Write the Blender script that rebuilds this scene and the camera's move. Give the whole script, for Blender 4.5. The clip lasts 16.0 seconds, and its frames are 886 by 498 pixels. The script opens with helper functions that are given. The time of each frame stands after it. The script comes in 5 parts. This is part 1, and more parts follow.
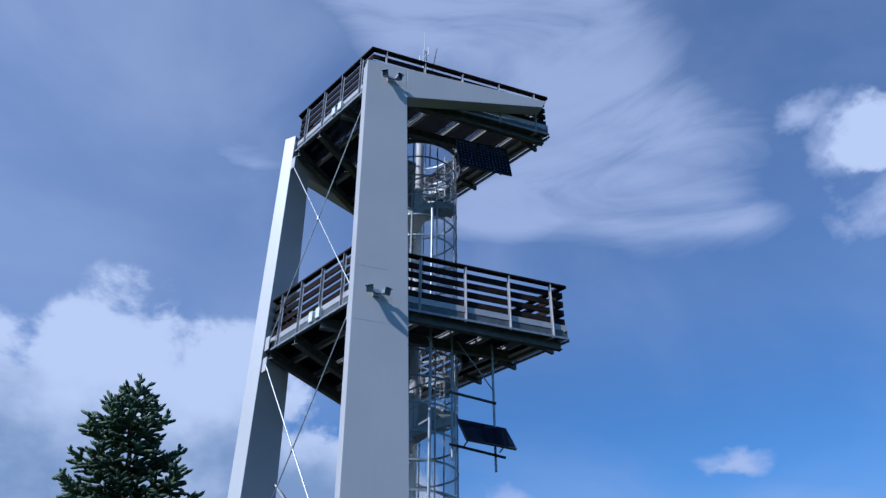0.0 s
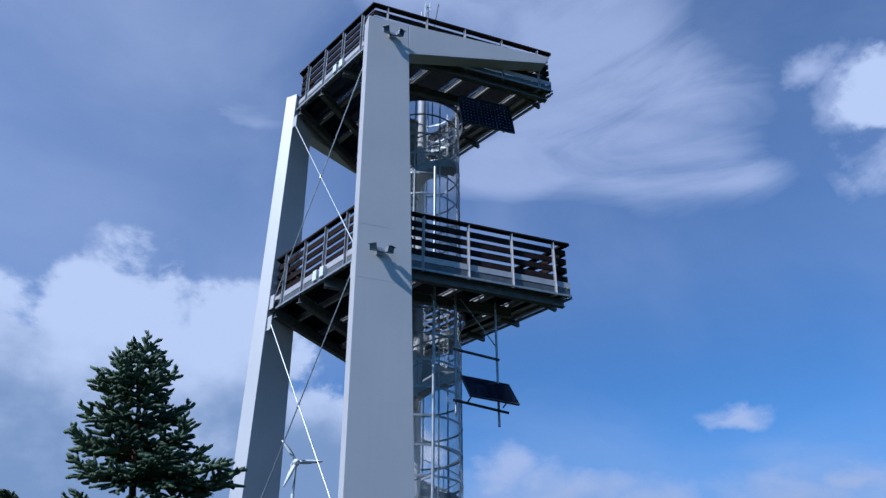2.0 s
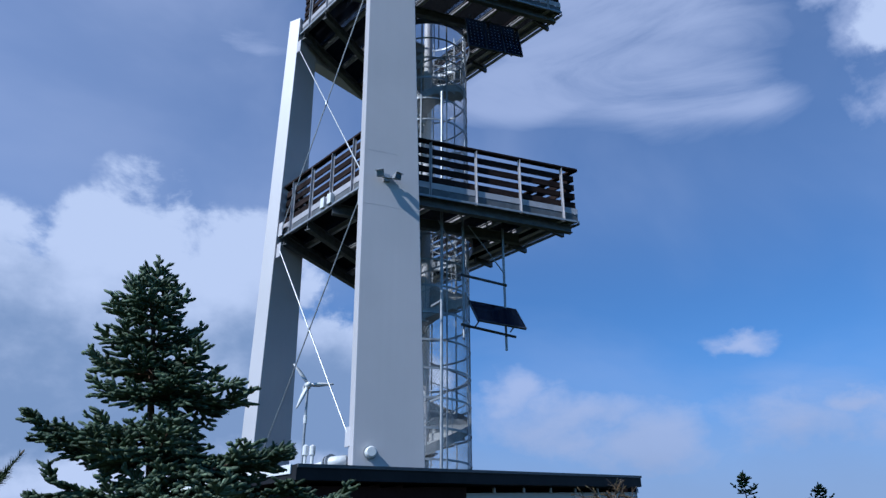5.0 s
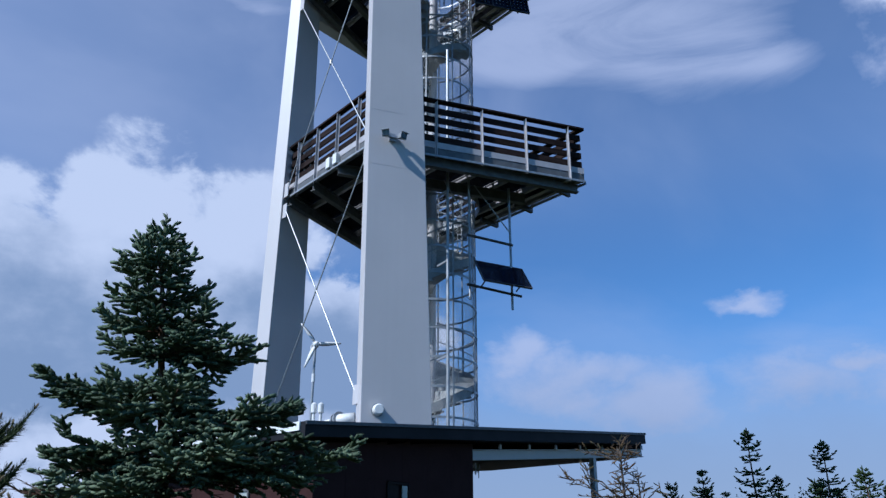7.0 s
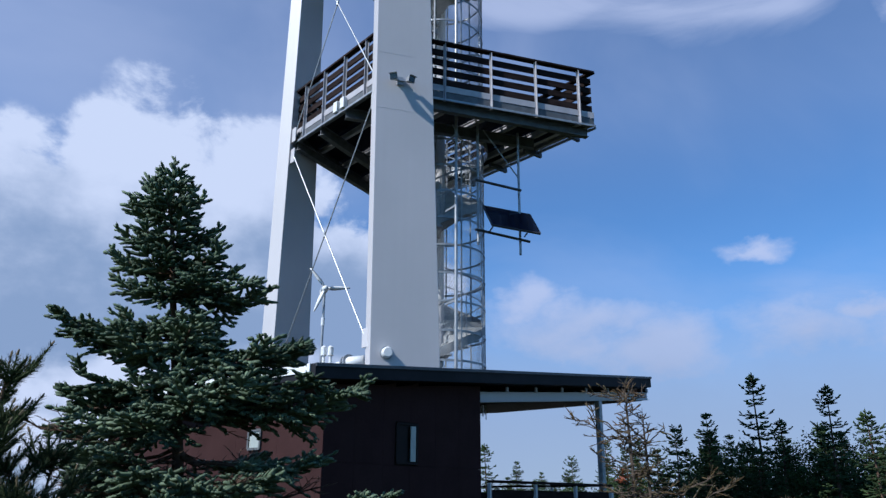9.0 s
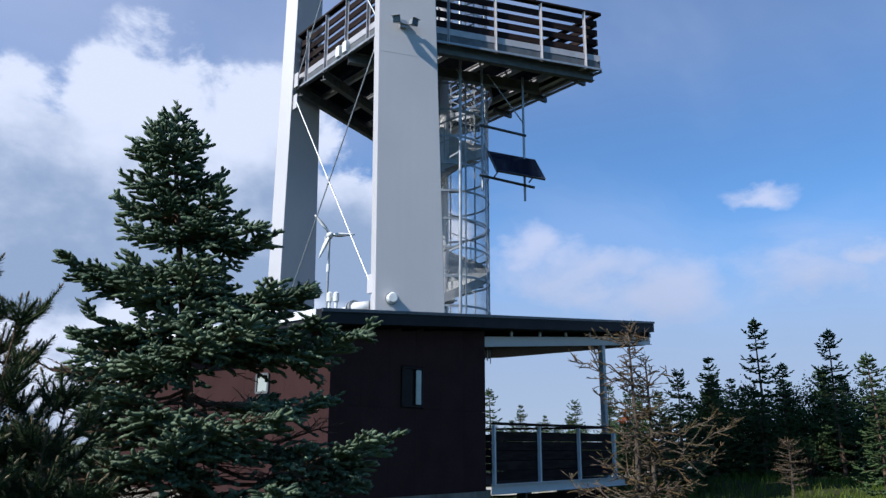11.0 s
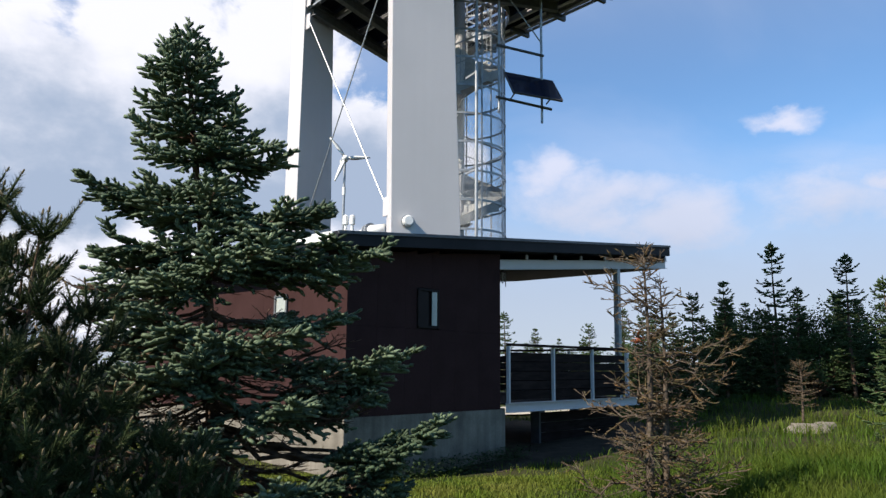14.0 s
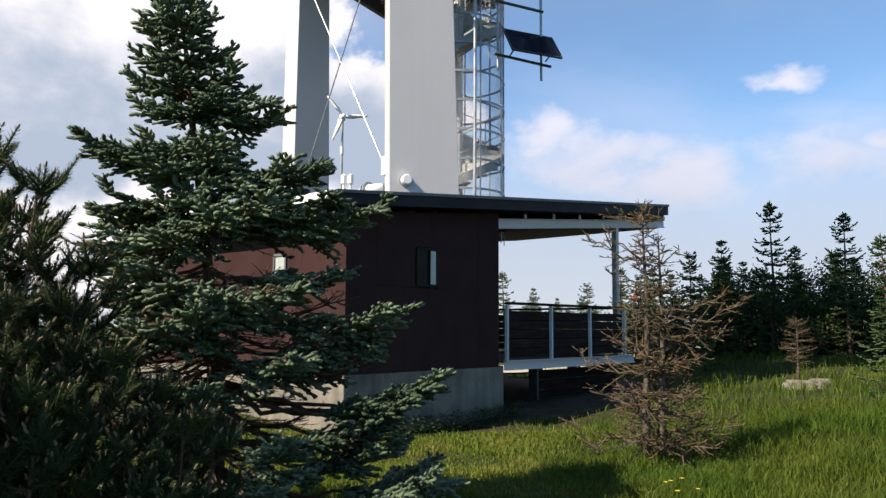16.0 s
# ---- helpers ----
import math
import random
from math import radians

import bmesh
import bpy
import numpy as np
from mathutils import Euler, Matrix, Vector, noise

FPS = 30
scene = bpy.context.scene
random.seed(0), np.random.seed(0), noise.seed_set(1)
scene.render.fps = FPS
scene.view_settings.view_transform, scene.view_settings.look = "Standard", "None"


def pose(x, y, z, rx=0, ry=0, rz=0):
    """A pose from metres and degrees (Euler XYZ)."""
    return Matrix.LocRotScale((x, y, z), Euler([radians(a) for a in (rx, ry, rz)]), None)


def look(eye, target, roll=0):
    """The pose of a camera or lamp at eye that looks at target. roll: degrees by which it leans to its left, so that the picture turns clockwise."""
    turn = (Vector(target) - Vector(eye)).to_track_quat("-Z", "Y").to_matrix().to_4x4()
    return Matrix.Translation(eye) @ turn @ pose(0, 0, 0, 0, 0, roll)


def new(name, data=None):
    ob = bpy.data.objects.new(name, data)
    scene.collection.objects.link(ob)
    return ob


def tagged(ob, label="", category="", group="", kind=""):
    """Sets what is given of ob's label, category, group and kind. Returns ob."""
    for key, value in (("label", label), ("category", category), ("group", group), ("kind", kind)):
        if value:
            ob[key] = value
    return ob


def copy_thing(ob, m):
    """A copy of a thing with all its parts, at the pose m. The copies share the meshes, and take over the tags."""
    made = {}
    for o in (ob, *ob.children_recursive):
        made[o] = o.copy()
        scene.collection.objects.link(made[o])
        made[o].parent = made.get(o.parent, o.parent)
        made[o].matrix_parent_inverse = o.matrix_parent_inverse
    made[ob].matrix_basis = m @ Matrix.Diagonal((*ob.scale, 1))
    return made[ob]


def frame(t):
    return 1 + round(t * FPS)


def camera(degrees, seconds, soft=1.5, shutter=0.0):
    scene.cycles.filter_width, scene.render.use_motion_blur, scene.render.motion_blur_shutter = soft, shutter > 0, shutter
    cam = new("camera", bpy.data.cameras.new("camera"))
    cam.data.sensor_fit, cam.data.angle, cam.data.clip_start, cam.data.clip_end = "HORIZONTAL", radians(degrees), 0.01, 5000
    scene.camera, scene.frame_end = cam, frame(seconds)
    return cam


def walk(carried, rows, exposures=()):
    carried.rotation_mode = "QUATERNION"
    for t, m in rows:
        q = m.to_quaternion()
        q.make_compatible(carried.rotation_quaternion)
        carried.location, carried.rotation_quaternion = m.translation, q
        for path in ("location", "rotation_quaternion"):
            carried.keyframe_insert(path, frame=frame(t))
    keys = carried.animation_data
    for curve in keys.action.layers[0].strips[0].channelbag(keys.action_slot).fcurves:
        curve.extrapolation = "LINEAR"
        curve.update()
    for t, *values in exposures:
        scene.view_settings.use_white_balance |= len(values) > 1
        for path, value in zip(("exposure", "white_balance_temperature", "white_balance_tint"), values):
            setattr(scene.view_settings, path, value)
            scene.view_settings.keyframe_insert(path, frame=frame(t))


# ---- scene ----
cam = camera(60.0, 16.0, soft=1.4)
# seconds, eye height, yaw, pitch, roll
ROWS = [
    (0, 1.8, 0.21, 33.37, 0.22),
    (0.5, 1.792, 0.49, 32.66, 0.24),
    (1, 1.784, 0.52, 32.17, 0.5),
    (1.5, 1.777, 0.99, 31.24, 0.45),
    (2, 1.769, 0.47, 30.34, 0.06),
    (2.5, 1.761, 0.6, 29.24, 0.08),
    (3, 1.753, 0.58, 28.29, -0.01),
    (3.5, 1.745, 0.54, 27.71, -0.34),
    (4, 1.738, 0.76, 26.82, -0.25),
    (6.5, 1.698, 1.35, 22.76, 0.21),
    (7, 1.691, 1.59, 22.12, 0.06),
    (7.5, 1.683, 1.58, 21.42, 0.17),
    (8, 1.675, 1.87, 20.48, 0.18),
    (8.5, 1.667, 1.82, 19.06, 0.36),
    (9, 1.659, 2.23, 18.13, 0.36),
    (11.5, 1.62, 2.74, 13.13, 0.14),
    (12, 1.612, 3.08, 12.01, -0.01),
    (12.5, 1.605, 3.07, 10.88, 0.23),
    (13, 1.597, 3.51, 10.21, 0.29),
    (13.5, 1.589, 3.53, 9.51, 0.48),
    (14, 1.581, 3.71, 8.66, 0.5),
    (14.5, 1.573, 3.7, 7.8, 0.52),
    (15, 1.566, 3.78, 6.97, 0.5),
    (15.5, 1.558, 3.58, 6.24, 0.5),
    (16, 1.55, 3.58, 5.73, 0.35),
]


def stand(eye, yaw, pitch, roll):
    """A camera pose from its eye, heading, tilt and lean."""
    y, p = radians(yaw), radians(pitch)
    way = Vector((-math.sin(y) * math.cos(p), math.cos(y) * math.cos(p), math.sin(p)))
    return look(eye, Vector(eye) + way, roll)


walk(cam, [(t, stand((0, 0, z), yaw, pitch, roll)) for t, z, yaw, pitch, roll in ROWS],
     exposures=[(0, 0.0, 5150, 10), (4, 0.0, 5200, 10), (7, 0.05, 5350, 10), (9, 0.2, 5600, 10), (11.5, 0.47, 6150, 10), (13, 0.64, 6700, 10), (14.5, 0.76, 7150, 11), (16, 0.86, 7600, 12)])

# ------------------------------------------------------------------ light
SUN = Vector((-0.598, -0.446, 0.66)).normalized()
lamp = bpy.data.lights.new("sun", "SUN")
lamp.energy, lamp.angle, lamp.color = 5.0, radians(0.5), (1.0, 0.95, 0.87)
sun = new("sun", lamp)
sun.matrix_world = look((0, 0, 60), Vector((0, 0, 60)) - SUN)


def build_world():
    w = bpy.data.worlds.new("sky")
    scene.world = w
    w.use_nodes = True
    nt = w.node_tree
    N, L = nt.nodes, nt.links
    N.clear()

    def node(kind, **kw):
        n = N.new(kind)
        for k, v in kw.items():
            if k in n.inputs:
                n.inputs[k].default_value = v
        return n

    def maths(op, a, b=None, c=None, clamp=False):
        n = N.new("ShaderNodeMath")
        n.operation, n.use_clamp = op, clamp
        for i, v in enumerate((a, b, c)):
            if v is None:
                continue
            if isinstance(v, (int, float)):
                n.inputs[i].default_value = v
            else:
                L.new(v, n.inputs[i])
        return n.outputs[0]

    def ramp(x, lo, hi):
        n = N.new("ShaderNodeMapRange")
        n.interpolation_type = "SMOOTHSTEP"
        n.inputs["From Min"].default_value, n.inputs["From Max"].default_value = lo, hi
        L.new(x, n.inputs["Value"])
        return n.outputs["Result"]

    coord = N.new("ShaderNodeTexCoord").outputs["Generated"]
    sky = N.new("ShaderNodeTexSky")
    sky.sky_type, sky.sun_disc = "NISHITA", False
    sky.sun_elevation, sky.sun_rotation = math.asin(SUN.z), math.atan2(SUN.x, SUN.y)
    sky.air_density, sky.dust_density, sky.ozone_density, sky.altitude = 1.0, 0.1, 2.0, 900
    tint = N.new("ShaderNodeMix")
    tint.data_type, tint.blend_type = "RGBA", "MULTIPLY"
    tint.inputs[0].default_value = 1.0
    L.new(sky.outputs[0], tint.inputs[6])
    tint.inputs[7].default_value = SKY_TINT

    # direction as azimuth-like and elevation-like coordinates
    sep = N.new("ShaderNodeSeparateXYZ")
    L.new(coord, sep.inputs[0])
    x, y, z = sep.outputs
    az = maths("ARCTAN2", x, y)
    el = maths("ARCSINE", z)
    flat = N.new("ShaderNodeCombineXYZ")
    L.new(az, flat.inputs[0])
    L.new(el, flat.inputs[1])

    def noise_of(scale, detail, rough, stretch=(1, 1, 1), shift=(0, 0, 0), turn=0.0, warp=0.0):
        m = N.new("ShaderNodeMapping")
        m.inputs["Scale"].default_value, m.inputs["Location"].default_value = stretch, shift
        m.inputs["Rotation"].default_value = (0, 0, radians(turn))
        L.new(flat.outputs[0], m.inputs["Vector"])
        n = node("ShaderNodeTexNoise", Scale=scale, Detail=detail, Roughness=rough, Distortion=warp)
        L.new(m.outputs[0], n.inputs["Vector"])
        return n.outputs["Fac"]

    bend_a = maths("SUBTRACT", noise_of(4.0, 6, 0.6, (1, 1.5, 1), (4.4, 8.1, 0)), 0.5)
    bend_e = maths("SUBTRACT", noise_of(4.5, 6, 0.6, (1, 1.5, 1), (9.4, 2.6, 0)), 0.5)

    slow_a = maths("SUBTRACT", noise_of(3.0, 1.5, 0.45, (1, 1.5, 1), (2.4, 6.1, 0)), 0.5)
    slow_e = maths("SUBTRACT", noise_of(3.0, 1.5, 0.45, (1, 1.5, 1), (5.4, 1.6, 0)), 0.5)

    def blob(a, e, ra, re, warp=0.0, smooth=False):
        """1 in the middle of an oval of sky, falling to 0 at its rim (degrees)."""
        wa = maths("ADD", az, maths("MULTIPLY", slow_a if smooth else bend_a, warp))
        we = maths("ADD", el, maths("MULTIPLY", slow_e if smooth else bend_e, warp * 0.55))
        da = maths("DIVIDE", maths("SUBTRACT", wa, radians(a)), radians(ra))
        de = maths("DIVIDE", maths("SUBTRACT", we, radians(e)), radians(re))
        d = maths("SQRT", maths("ADD", maths("MULTIPLY", da, da), maths("MULTIPLY", de, de)))
        return maths("SUBTRACT", 1.0, d, clamp=True)

    def most(values):
        out = values[0]
        for v in values[1:]:
            out = maths("MAXIMUM", out, v)
        return out

    puffs = noise_of(7.5, 10, 0.60, (1, 1.35, 1), (3.1, 0.4, 0), 0, 0.25)
    wisp = noise_of(4.2, 8, 0.62, (0.6, 2.4, 1), (1.7, 2.2, 0), -20, 0.9)
    veil = noise_of(2.1, 5, 0.55, (1, 1.6, 1), (0.3, 5.2, 0), 12, 0.4)
    bank = most([blob(*b, 0.15) for b in CUMULUS])
    lumps = maths("MULTIPLY", maths("SUBTRACT", puffs, 0.5), 1.5)
    heap = ramp(maths("ADD", bank, lumps), 0.08, 0.34)
    heap = maths("MULTIPLY", heap, ramp(bank, 0.0, 0.12))
    pale = most([blob(*b, 0.25) for b in SOFT])
    pale = maths("MULTIPLY", ramp(maths("ADD", pale, maths("MULTIPLY", lumps, 0.8)), 0.12, 0.95), 0.85)
    soft = blob(*WISPS[0], 0.3, True)
    for b in WISPS[1:]:
        soft = maths("ADD", soft, blob(*b, 0.3, True))
    wispy = maths("MULTIPLY", maths("SUBTRACT", wisp, 0.5), 1.0)
    streak = maths("MULTIPLY", maths("MULTIPLY", ramp(soft, 0.0, 1.3), ramp(maths("ADD", maths("MULTIPLY", maths("MINIMUM", soft, 1.2), 0.6), maths("MULTIPLY", wispy, 2.4)), -0.45, 1.0)), 0.74)
    # the cloud and haze stand on one side of the sky; the rest of it is clear
    ahead = ramp(y, -0.15, 0.45)
    low = maths("MULTIPLY", maths("MULTIPLY", ramp(el, radians(17), radians(2)), 0.72), ahead)
    haze = maths("MAXIMUM", low, maths("MULTIPLY", maths("ADD", maths("MULTIPLY", ramp(veil, 0.35, 0.75), 0.22), maths("ADD", maths("ADD", 0.05, maths("MULTIPLY", ramp(el, radians(19), radians(29)), 0.10)), maths("MULTIPLY", ramp(az, radians(-4), radians(-30)), 0.20))), ahead))
    thin = maths("MAXIMUM", maths("MAXIMUM", streak, pale), haze)

    def mixed(fac, a, b):
        n = N.new("ShaderNodeMix")
        n.data_type = "RGBA"
        L.new(fac, n.inputs[0])
        for v, s in ((a, n.inputs[6]), (b, n.inputs[7])):
            if isinstance(v, tuple):
                s.default_value = v
            else:
                L.new(v, s)
        return n.outputs[2]

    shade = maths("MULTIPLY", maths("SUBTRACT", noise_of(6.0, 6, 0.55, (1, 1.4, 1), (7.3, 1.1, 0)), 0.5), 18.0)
    height = maths("ADD", maths("DIVIDE", el, radians(1)), shade)
    under = maths("SUBTRACT", 1.0, maths("MULTIPLY", ramp(height, 6.5, 10.5), maths("SUBTRACT", 1.0, ramp(height, 14.0, 21.5))))
    under = maths("MAXIMUM", under, ramp(az, radians(-8), radians(1)))
    body_col = mixed(under, CLOUD_DARK, CLOUD_LIGHT)
    col = mixed(thin, tint.outputs[2], THIN_CLOUD)
    col = mixed(maths("MULTIPLY", ramp(maths("ADD", el, maths("MULTIPLY", lumps, 0.05)), radians(17), radians(5)), maths("MULTIPLY", ahead, 0.62)), col, FAR_DECK)
    col = mixed(heap, col, body_col)
    bg = N.new("ShaderNodeBackground")
    bg.inputs["Strength"].default_value = SKY_STRENGTH
    L.new(col, bg.inputs["Color"])
    out = N.new("ShaderNodeOutputWorld")
    L.new(bg.outputs[0], out.inputs["Surface"])


SKY_STRENGTH = 0.10
FAR_DECK = (2.3, 2.75, 3.8, 1)
SKY_TINT = (0.62, 0.94, 1.16, 1)
CLOUD_DARK, CLOUD_LIGHT, THIN_CLOUD = (2.4, 3.1, 4.4, 1), (5.75, 6.05, 7.05, 1), (4.9, 5.2, 6.5, 1)
# ovals of sky where clouds stand: azimuth to the right of the first heading, elevation, half width, half height
CUMULUS = [(-33, 16, 11, 9.5), (-25, 20.3, 8, 10), (-17.5, 18.2, 9, 9.5), (-22, 12, 18, 9), (-36, 10, 14, 9), (-9, 13.5, 10, 9), (-28, 6.5, 16, 6), (38.5, 35.5, 6, 4)]
SOFT = [(4.8, 14, 4.5, 3.2), (8, 12.0, 10, 4), (13, 10.5, 10, 4), (25, 11, 9, 4.5), (-5, 11, 10, 6), (20.6, 16.8, 4.4, 1.45), (28, 12.5, 4, 2), (36, 36, 8, 6), (37, 31, 7, 4), (33, 39, 5, 3)]
WISPS = [(11, 47, 24, 15), (19, 41, 15, 10), (6, 36.6, 12, 4), (14, 34.6, 14, 4.5), (22, 32, 13, 4), (2, 52, 20, 9), (-16, 39.0, 12, 2.6), (-26, 41, 15, 3), (-12, 52, 18, 9), (24, 12, 10, 5)]
build_world()

# ------------------------------------------------------------------ materials
MATS = {}


def material(name, base, rough=0.6, metal=0.0, second=None, scale=6.0, detail=6.0, bump=0.0, bump_scale=40.0, spread=(0.35, 0.65),
             per_object=0.0, stretch=(1, 1, 1), spec=0.5, streaks=0.0, transmit=0.0, island=0.0, grain=0.17):
    """A surface with colour variation at two scales, fine relief and wear."""
    if name in MATS:
        return MATS[name]
    m = bpy.data.materials.new(name)
    m.use_nodes = True
    nt = m.node_tree
    N, L = nt.nodes, nt.links
    b = N["Principled BSDF"]
    b.inputs["Roughness"].default_value, b.inputs["Metallic"].default_value = rough, metal
    b.inputs["Specular IOR Level"].default_value = spec
    mp = N.new("ShaderNodeMapping")
    mp.inputs["Scale"].default_value = stretch
    geo = N.new("ShaderNodeNewGeometry")
    L.new(geo.outputs["Position"], mp.inputs["Vector"])
    second = second or tuple(c * 0.7 for c in base)
    n1 = N.new("ShaderNodeTexNoise")
    n1.inputs["Scale"].default_value, n1.inputs["Detail"].default_value = scale, detail
    L.new(mp.outputs[0], n1.inputs["Vector"])
    r1 = N.new("ShaderNodeMapRange")
    r1.inputs["From Min"].default_value, r1.inputs["From Max"].default_value = spread
    L.new(n1.outputs["Fac"], r1.inputs["Value"])
    mx = N.new("ShaderNodeMix")
    mx.data_type = "RGBA"
    L.new(r1.outputs[0], mx.inputs[0])
    mx.inputs[6].default_value, mx.inputs[7].default_value = (*base, 1), (*second, 1)
    col = mx.outputs[2]
    n2 = N.new("ShaderNodeTexNoise")
    n2.inputs["Scale"].default_value, n2.inputs["Detail"].default_value = scale * 11, 4
    L.new(mp.outputs[0], n2.inputs["Vector"])
    fine = N.new("ShaderNodeMapRange")
    fine.inputs["To Min"].default_value, fine.inputs["To Max"].default_value = 1 - grain, 1 + grain
    L.new(n2.outputs["Fac"], fine.inputs["Value"])
    hsv = N.new("ShaderNodeHueSaturation")
    L.new(col, hsv.inputs["Color"])
    value = fine.outputs[0]
    for amount, source in ((per_object, "object"), (island, "island")):
        if amount:
            src = N.new("ShaderNodeObjectInfo").outputs["Random"] if source == "object" else geo.outputs["Random Per Island"]
            rr = N.new("ShaderNodeMapRange")
            rr.inputs["To Min"].default_value, rr.inputs["To Max"].default_value = 1 - amount, 1 + amount
            L.new(src, rr.inputs["Value"])
            mul = N.new("ShaderNodeMath")
            mul.operation = "MULTIPLY"
            L.new(value, mul.inputs[0])
            L.new(rr.outputs[0], mul.inputs[1])
            value = mul.outputs[0]
    if streaks:
        ms = N.new("ShaderNodeMapping")
        ms.inputs["Scale"].default_value = (9, 9, 0.35)
        L.new(geo.outputs["Position"], ms.inputs["Vector"])
        n3 = N.new("ShaderNodeTexNoise")
        n3.inputs["Scale"].default_value, n3.inputs["Detail"].default_value = 1.0, 5
        L.new(ms.outputs[0], n3.inputs["Vector"])
        rr = N.new("ShaderNodeMapRange")
        rr.inputs["From Min"].default_value, rr.inputs["From Max"].default_value = 0.35, 0.7
        rr.inputs["To Min"].default_value, rr.inputs["To Max"].default_value = 1 + streaks * 0.3, 1 - streaks
        L.new(n3.outputs["Fac"], rr.inputs["Value"])
        mul = N.new("ShaderNodeMath")
        mul.operation = "MULTIPLY"
        L.new(value, mul.inputs[0])
        L.new(rr.outputs[0], mul.inputs[1])
        value = mul.outputs[0]
    L.new(value, hsv.inputs["Value"])
    L.new(hsv.outputs[0], b.inputs["Base Color"])
    if bump:
        n4 = N.new("ShaderNodeTexNoise")
        n4.inputs["Scale"].default_value, n4.inputs["Detail"].default_value = bump_scale, 5
        L.new(mp.outputs[0], n4.inputs["Vector"])
        bp = N.new("ShaderNodeBump")
        bp.inputs["Strength"].default_value, bp.inputs["Distance"].default_value = bump, 0.02
        L.new(n4.outputs["Fac"], bp.inputs["Height"])
        L.new(bp.outputs[0], b.inputs["Normal"])
    if transmit:
        tr = N.new("ShaderNodeBsdfTranslucent")
        L.new(hsv.outputs[0], tr.inputs["Color"])
        ms = N.new("ShaderNodeMixShader")
        ms.inputs[0].default_value = transmit
        L.new(b.outputs[0], ms.inputs[1])
        L.new(tr.outputs[0], ms.inputs[2])
        L.new(ms.outputs[0], N["Material Output"].inputs["Surface"])
    MATS[name] = m
    return m


WHITE_STEEL = material("white_painted_steel", (0.52, 0.495, 0.495), 0.45, second=(0.485, 0.465, 0.465), scale=0.7, bump=0.02, bump_scale=6, streaks=0.015, grain=0.012)
ZINC = material("pale_zinc_plate", (0.44, 0.42, 0.43), 0.5, 0.1, second=(0.36, 0.345, 0.355), scale=6)
GALV = material("galvanised_steel", (0.36, 0.375, 0.39), 0.48, 0.5, second=(0.27, 0.285, 0.30), scale=9)
STAIR_STEEL = material("pale_zinc_stair_plate", (0.34, 0.34, 0.335), 0.55, 0.2, second=(0.27, 0.272, 0.27), scale=8)
# darker grey than GALV, for girders, edge channels and the side window frame
DULL_STEEL = material("dull_grey_steel", (0.13, 0.135, 0.14), 0.6, 0.2, second=(0.09, 0.093, 0.096), scale=7)
# near-black base: the shade on the grating's underside is put into its colour
GRATE = material("shade_dark_grating", (0.014, 0.015, 0.019), 0.75, 0.1, second=(0.010, 0.011, 0.014), scale=7, spec=0.12)
DARK_WOOD = material("dark_stained_timber", (0.014, 0.009, 0.008), 0.75, second=(0.027, 0.018, 0.016), scale=3, spec=0.06, stretch=(1, 1, 5), bump=0.2, per_object=0.25)
CLADDING = material("brown_cladding_board", (0.044, 0.0215, 0.0205), 0.85, second=(0.036, 0.0175, 0.0165), scale=2.2, spec=0.06, bump=0.12, bump_scale=60, per_object=0.04)
ROOF_DARK = material("dark_roof_sheet", (0.012, 0.0125, 0.015), 0.6, second=(0.02, 0.02, 0.023), scale=2, spec=0.12)
CONCRETE = material("weathered_concrete", (0.225, 0.198, 0.162), 0.9, spec=0.15, second=(0.135, 0.120, 0.098), scale=2.3, bump=0.3, bump_scale=30, streaks=0.25)
PLASTIC_WHITE = material("white_plastic", (0.75, 0.75, 0.73), 0.4, second=(0.66, 0.66, 0.64), scale=5)
PV_CELL = material("solar_cell", (0.008, 0.010, 0.022), 0.12, second=(0.014, 0.018, 0.035), scale=14)
PV_LINE = material("cell_grid_line", (0.42, 0.43, 0.45), 0.4, 0.5)
DARK_STEEL = material("dark_painted_steel", (0.05, 0.052, 0.058), 0.45, 0.2, second=(0.08, 0.08, 0.085), scale=6)
BARK = material("spruce_bark", (0.13, 0.082, 0.056), 0.9, spec=0.1, second=(0.07, 0.045, 0.034), scale=14, bump=0.6, bump_scale=60)
DEAD_BARK = material("dead_spruce_bark", (0.120, 0.094, 0.070), 0.9, spec=0.1, second=(0.060, 0.044, 0.033), scale=18, bump=0.5, bump_scale=60)
NEEDLE = material("blue_spruce_needles", (0.125, 0.165, 0.100), 0.6, spec=0.2, second=(0.044, 0.068, 0.036), scale=1.6, island=0.4, transmit=0.05)
NEEDLE_FAR = material("green_spruce_needles", (0.066, 0.102, 0.038), 0.65, spec=0.12, second=(0.034, 0.055, 0.022), scale=0.9, island=0.35, transmit=0.12)
PINE_NEEDLE = material("mountain_pine_needles", (0.056, 0.074, 0.030), 0.65, spec=0.08, second=(0.026, 0.037, 0.017), scale=2.5, island=0.4, transmit=0.05)
PINE_CANDLE = material("pine_candle_buds", (0.22, 0.15, 0.085), 0.7, second=(0.13, 0.11, 0.05), scale=9)
RUST_NEEDLE = material("rust_brown_dead_needles", (0.150, 0.085, 0.042), 0.75, spec=0.1, second=(0.075, 0.072, 0.038), scale=3, island=0.4, transmit=0.15)
RED_NEEDLE = material("red_withered_needles", (0.36, 0.11, 0.05), 0.75, spec=0.1, second=(0.22, 0.07, 0.035), scale=9, island=0.3, transmit=0.1)
LEAF = material("bush_leaves", (0.052, 0.084, 0.028), 0.6, spec=0.15, second=(0.030, 0.05, 0.018), scale=1.5, island=0.4, transmit=0.2)
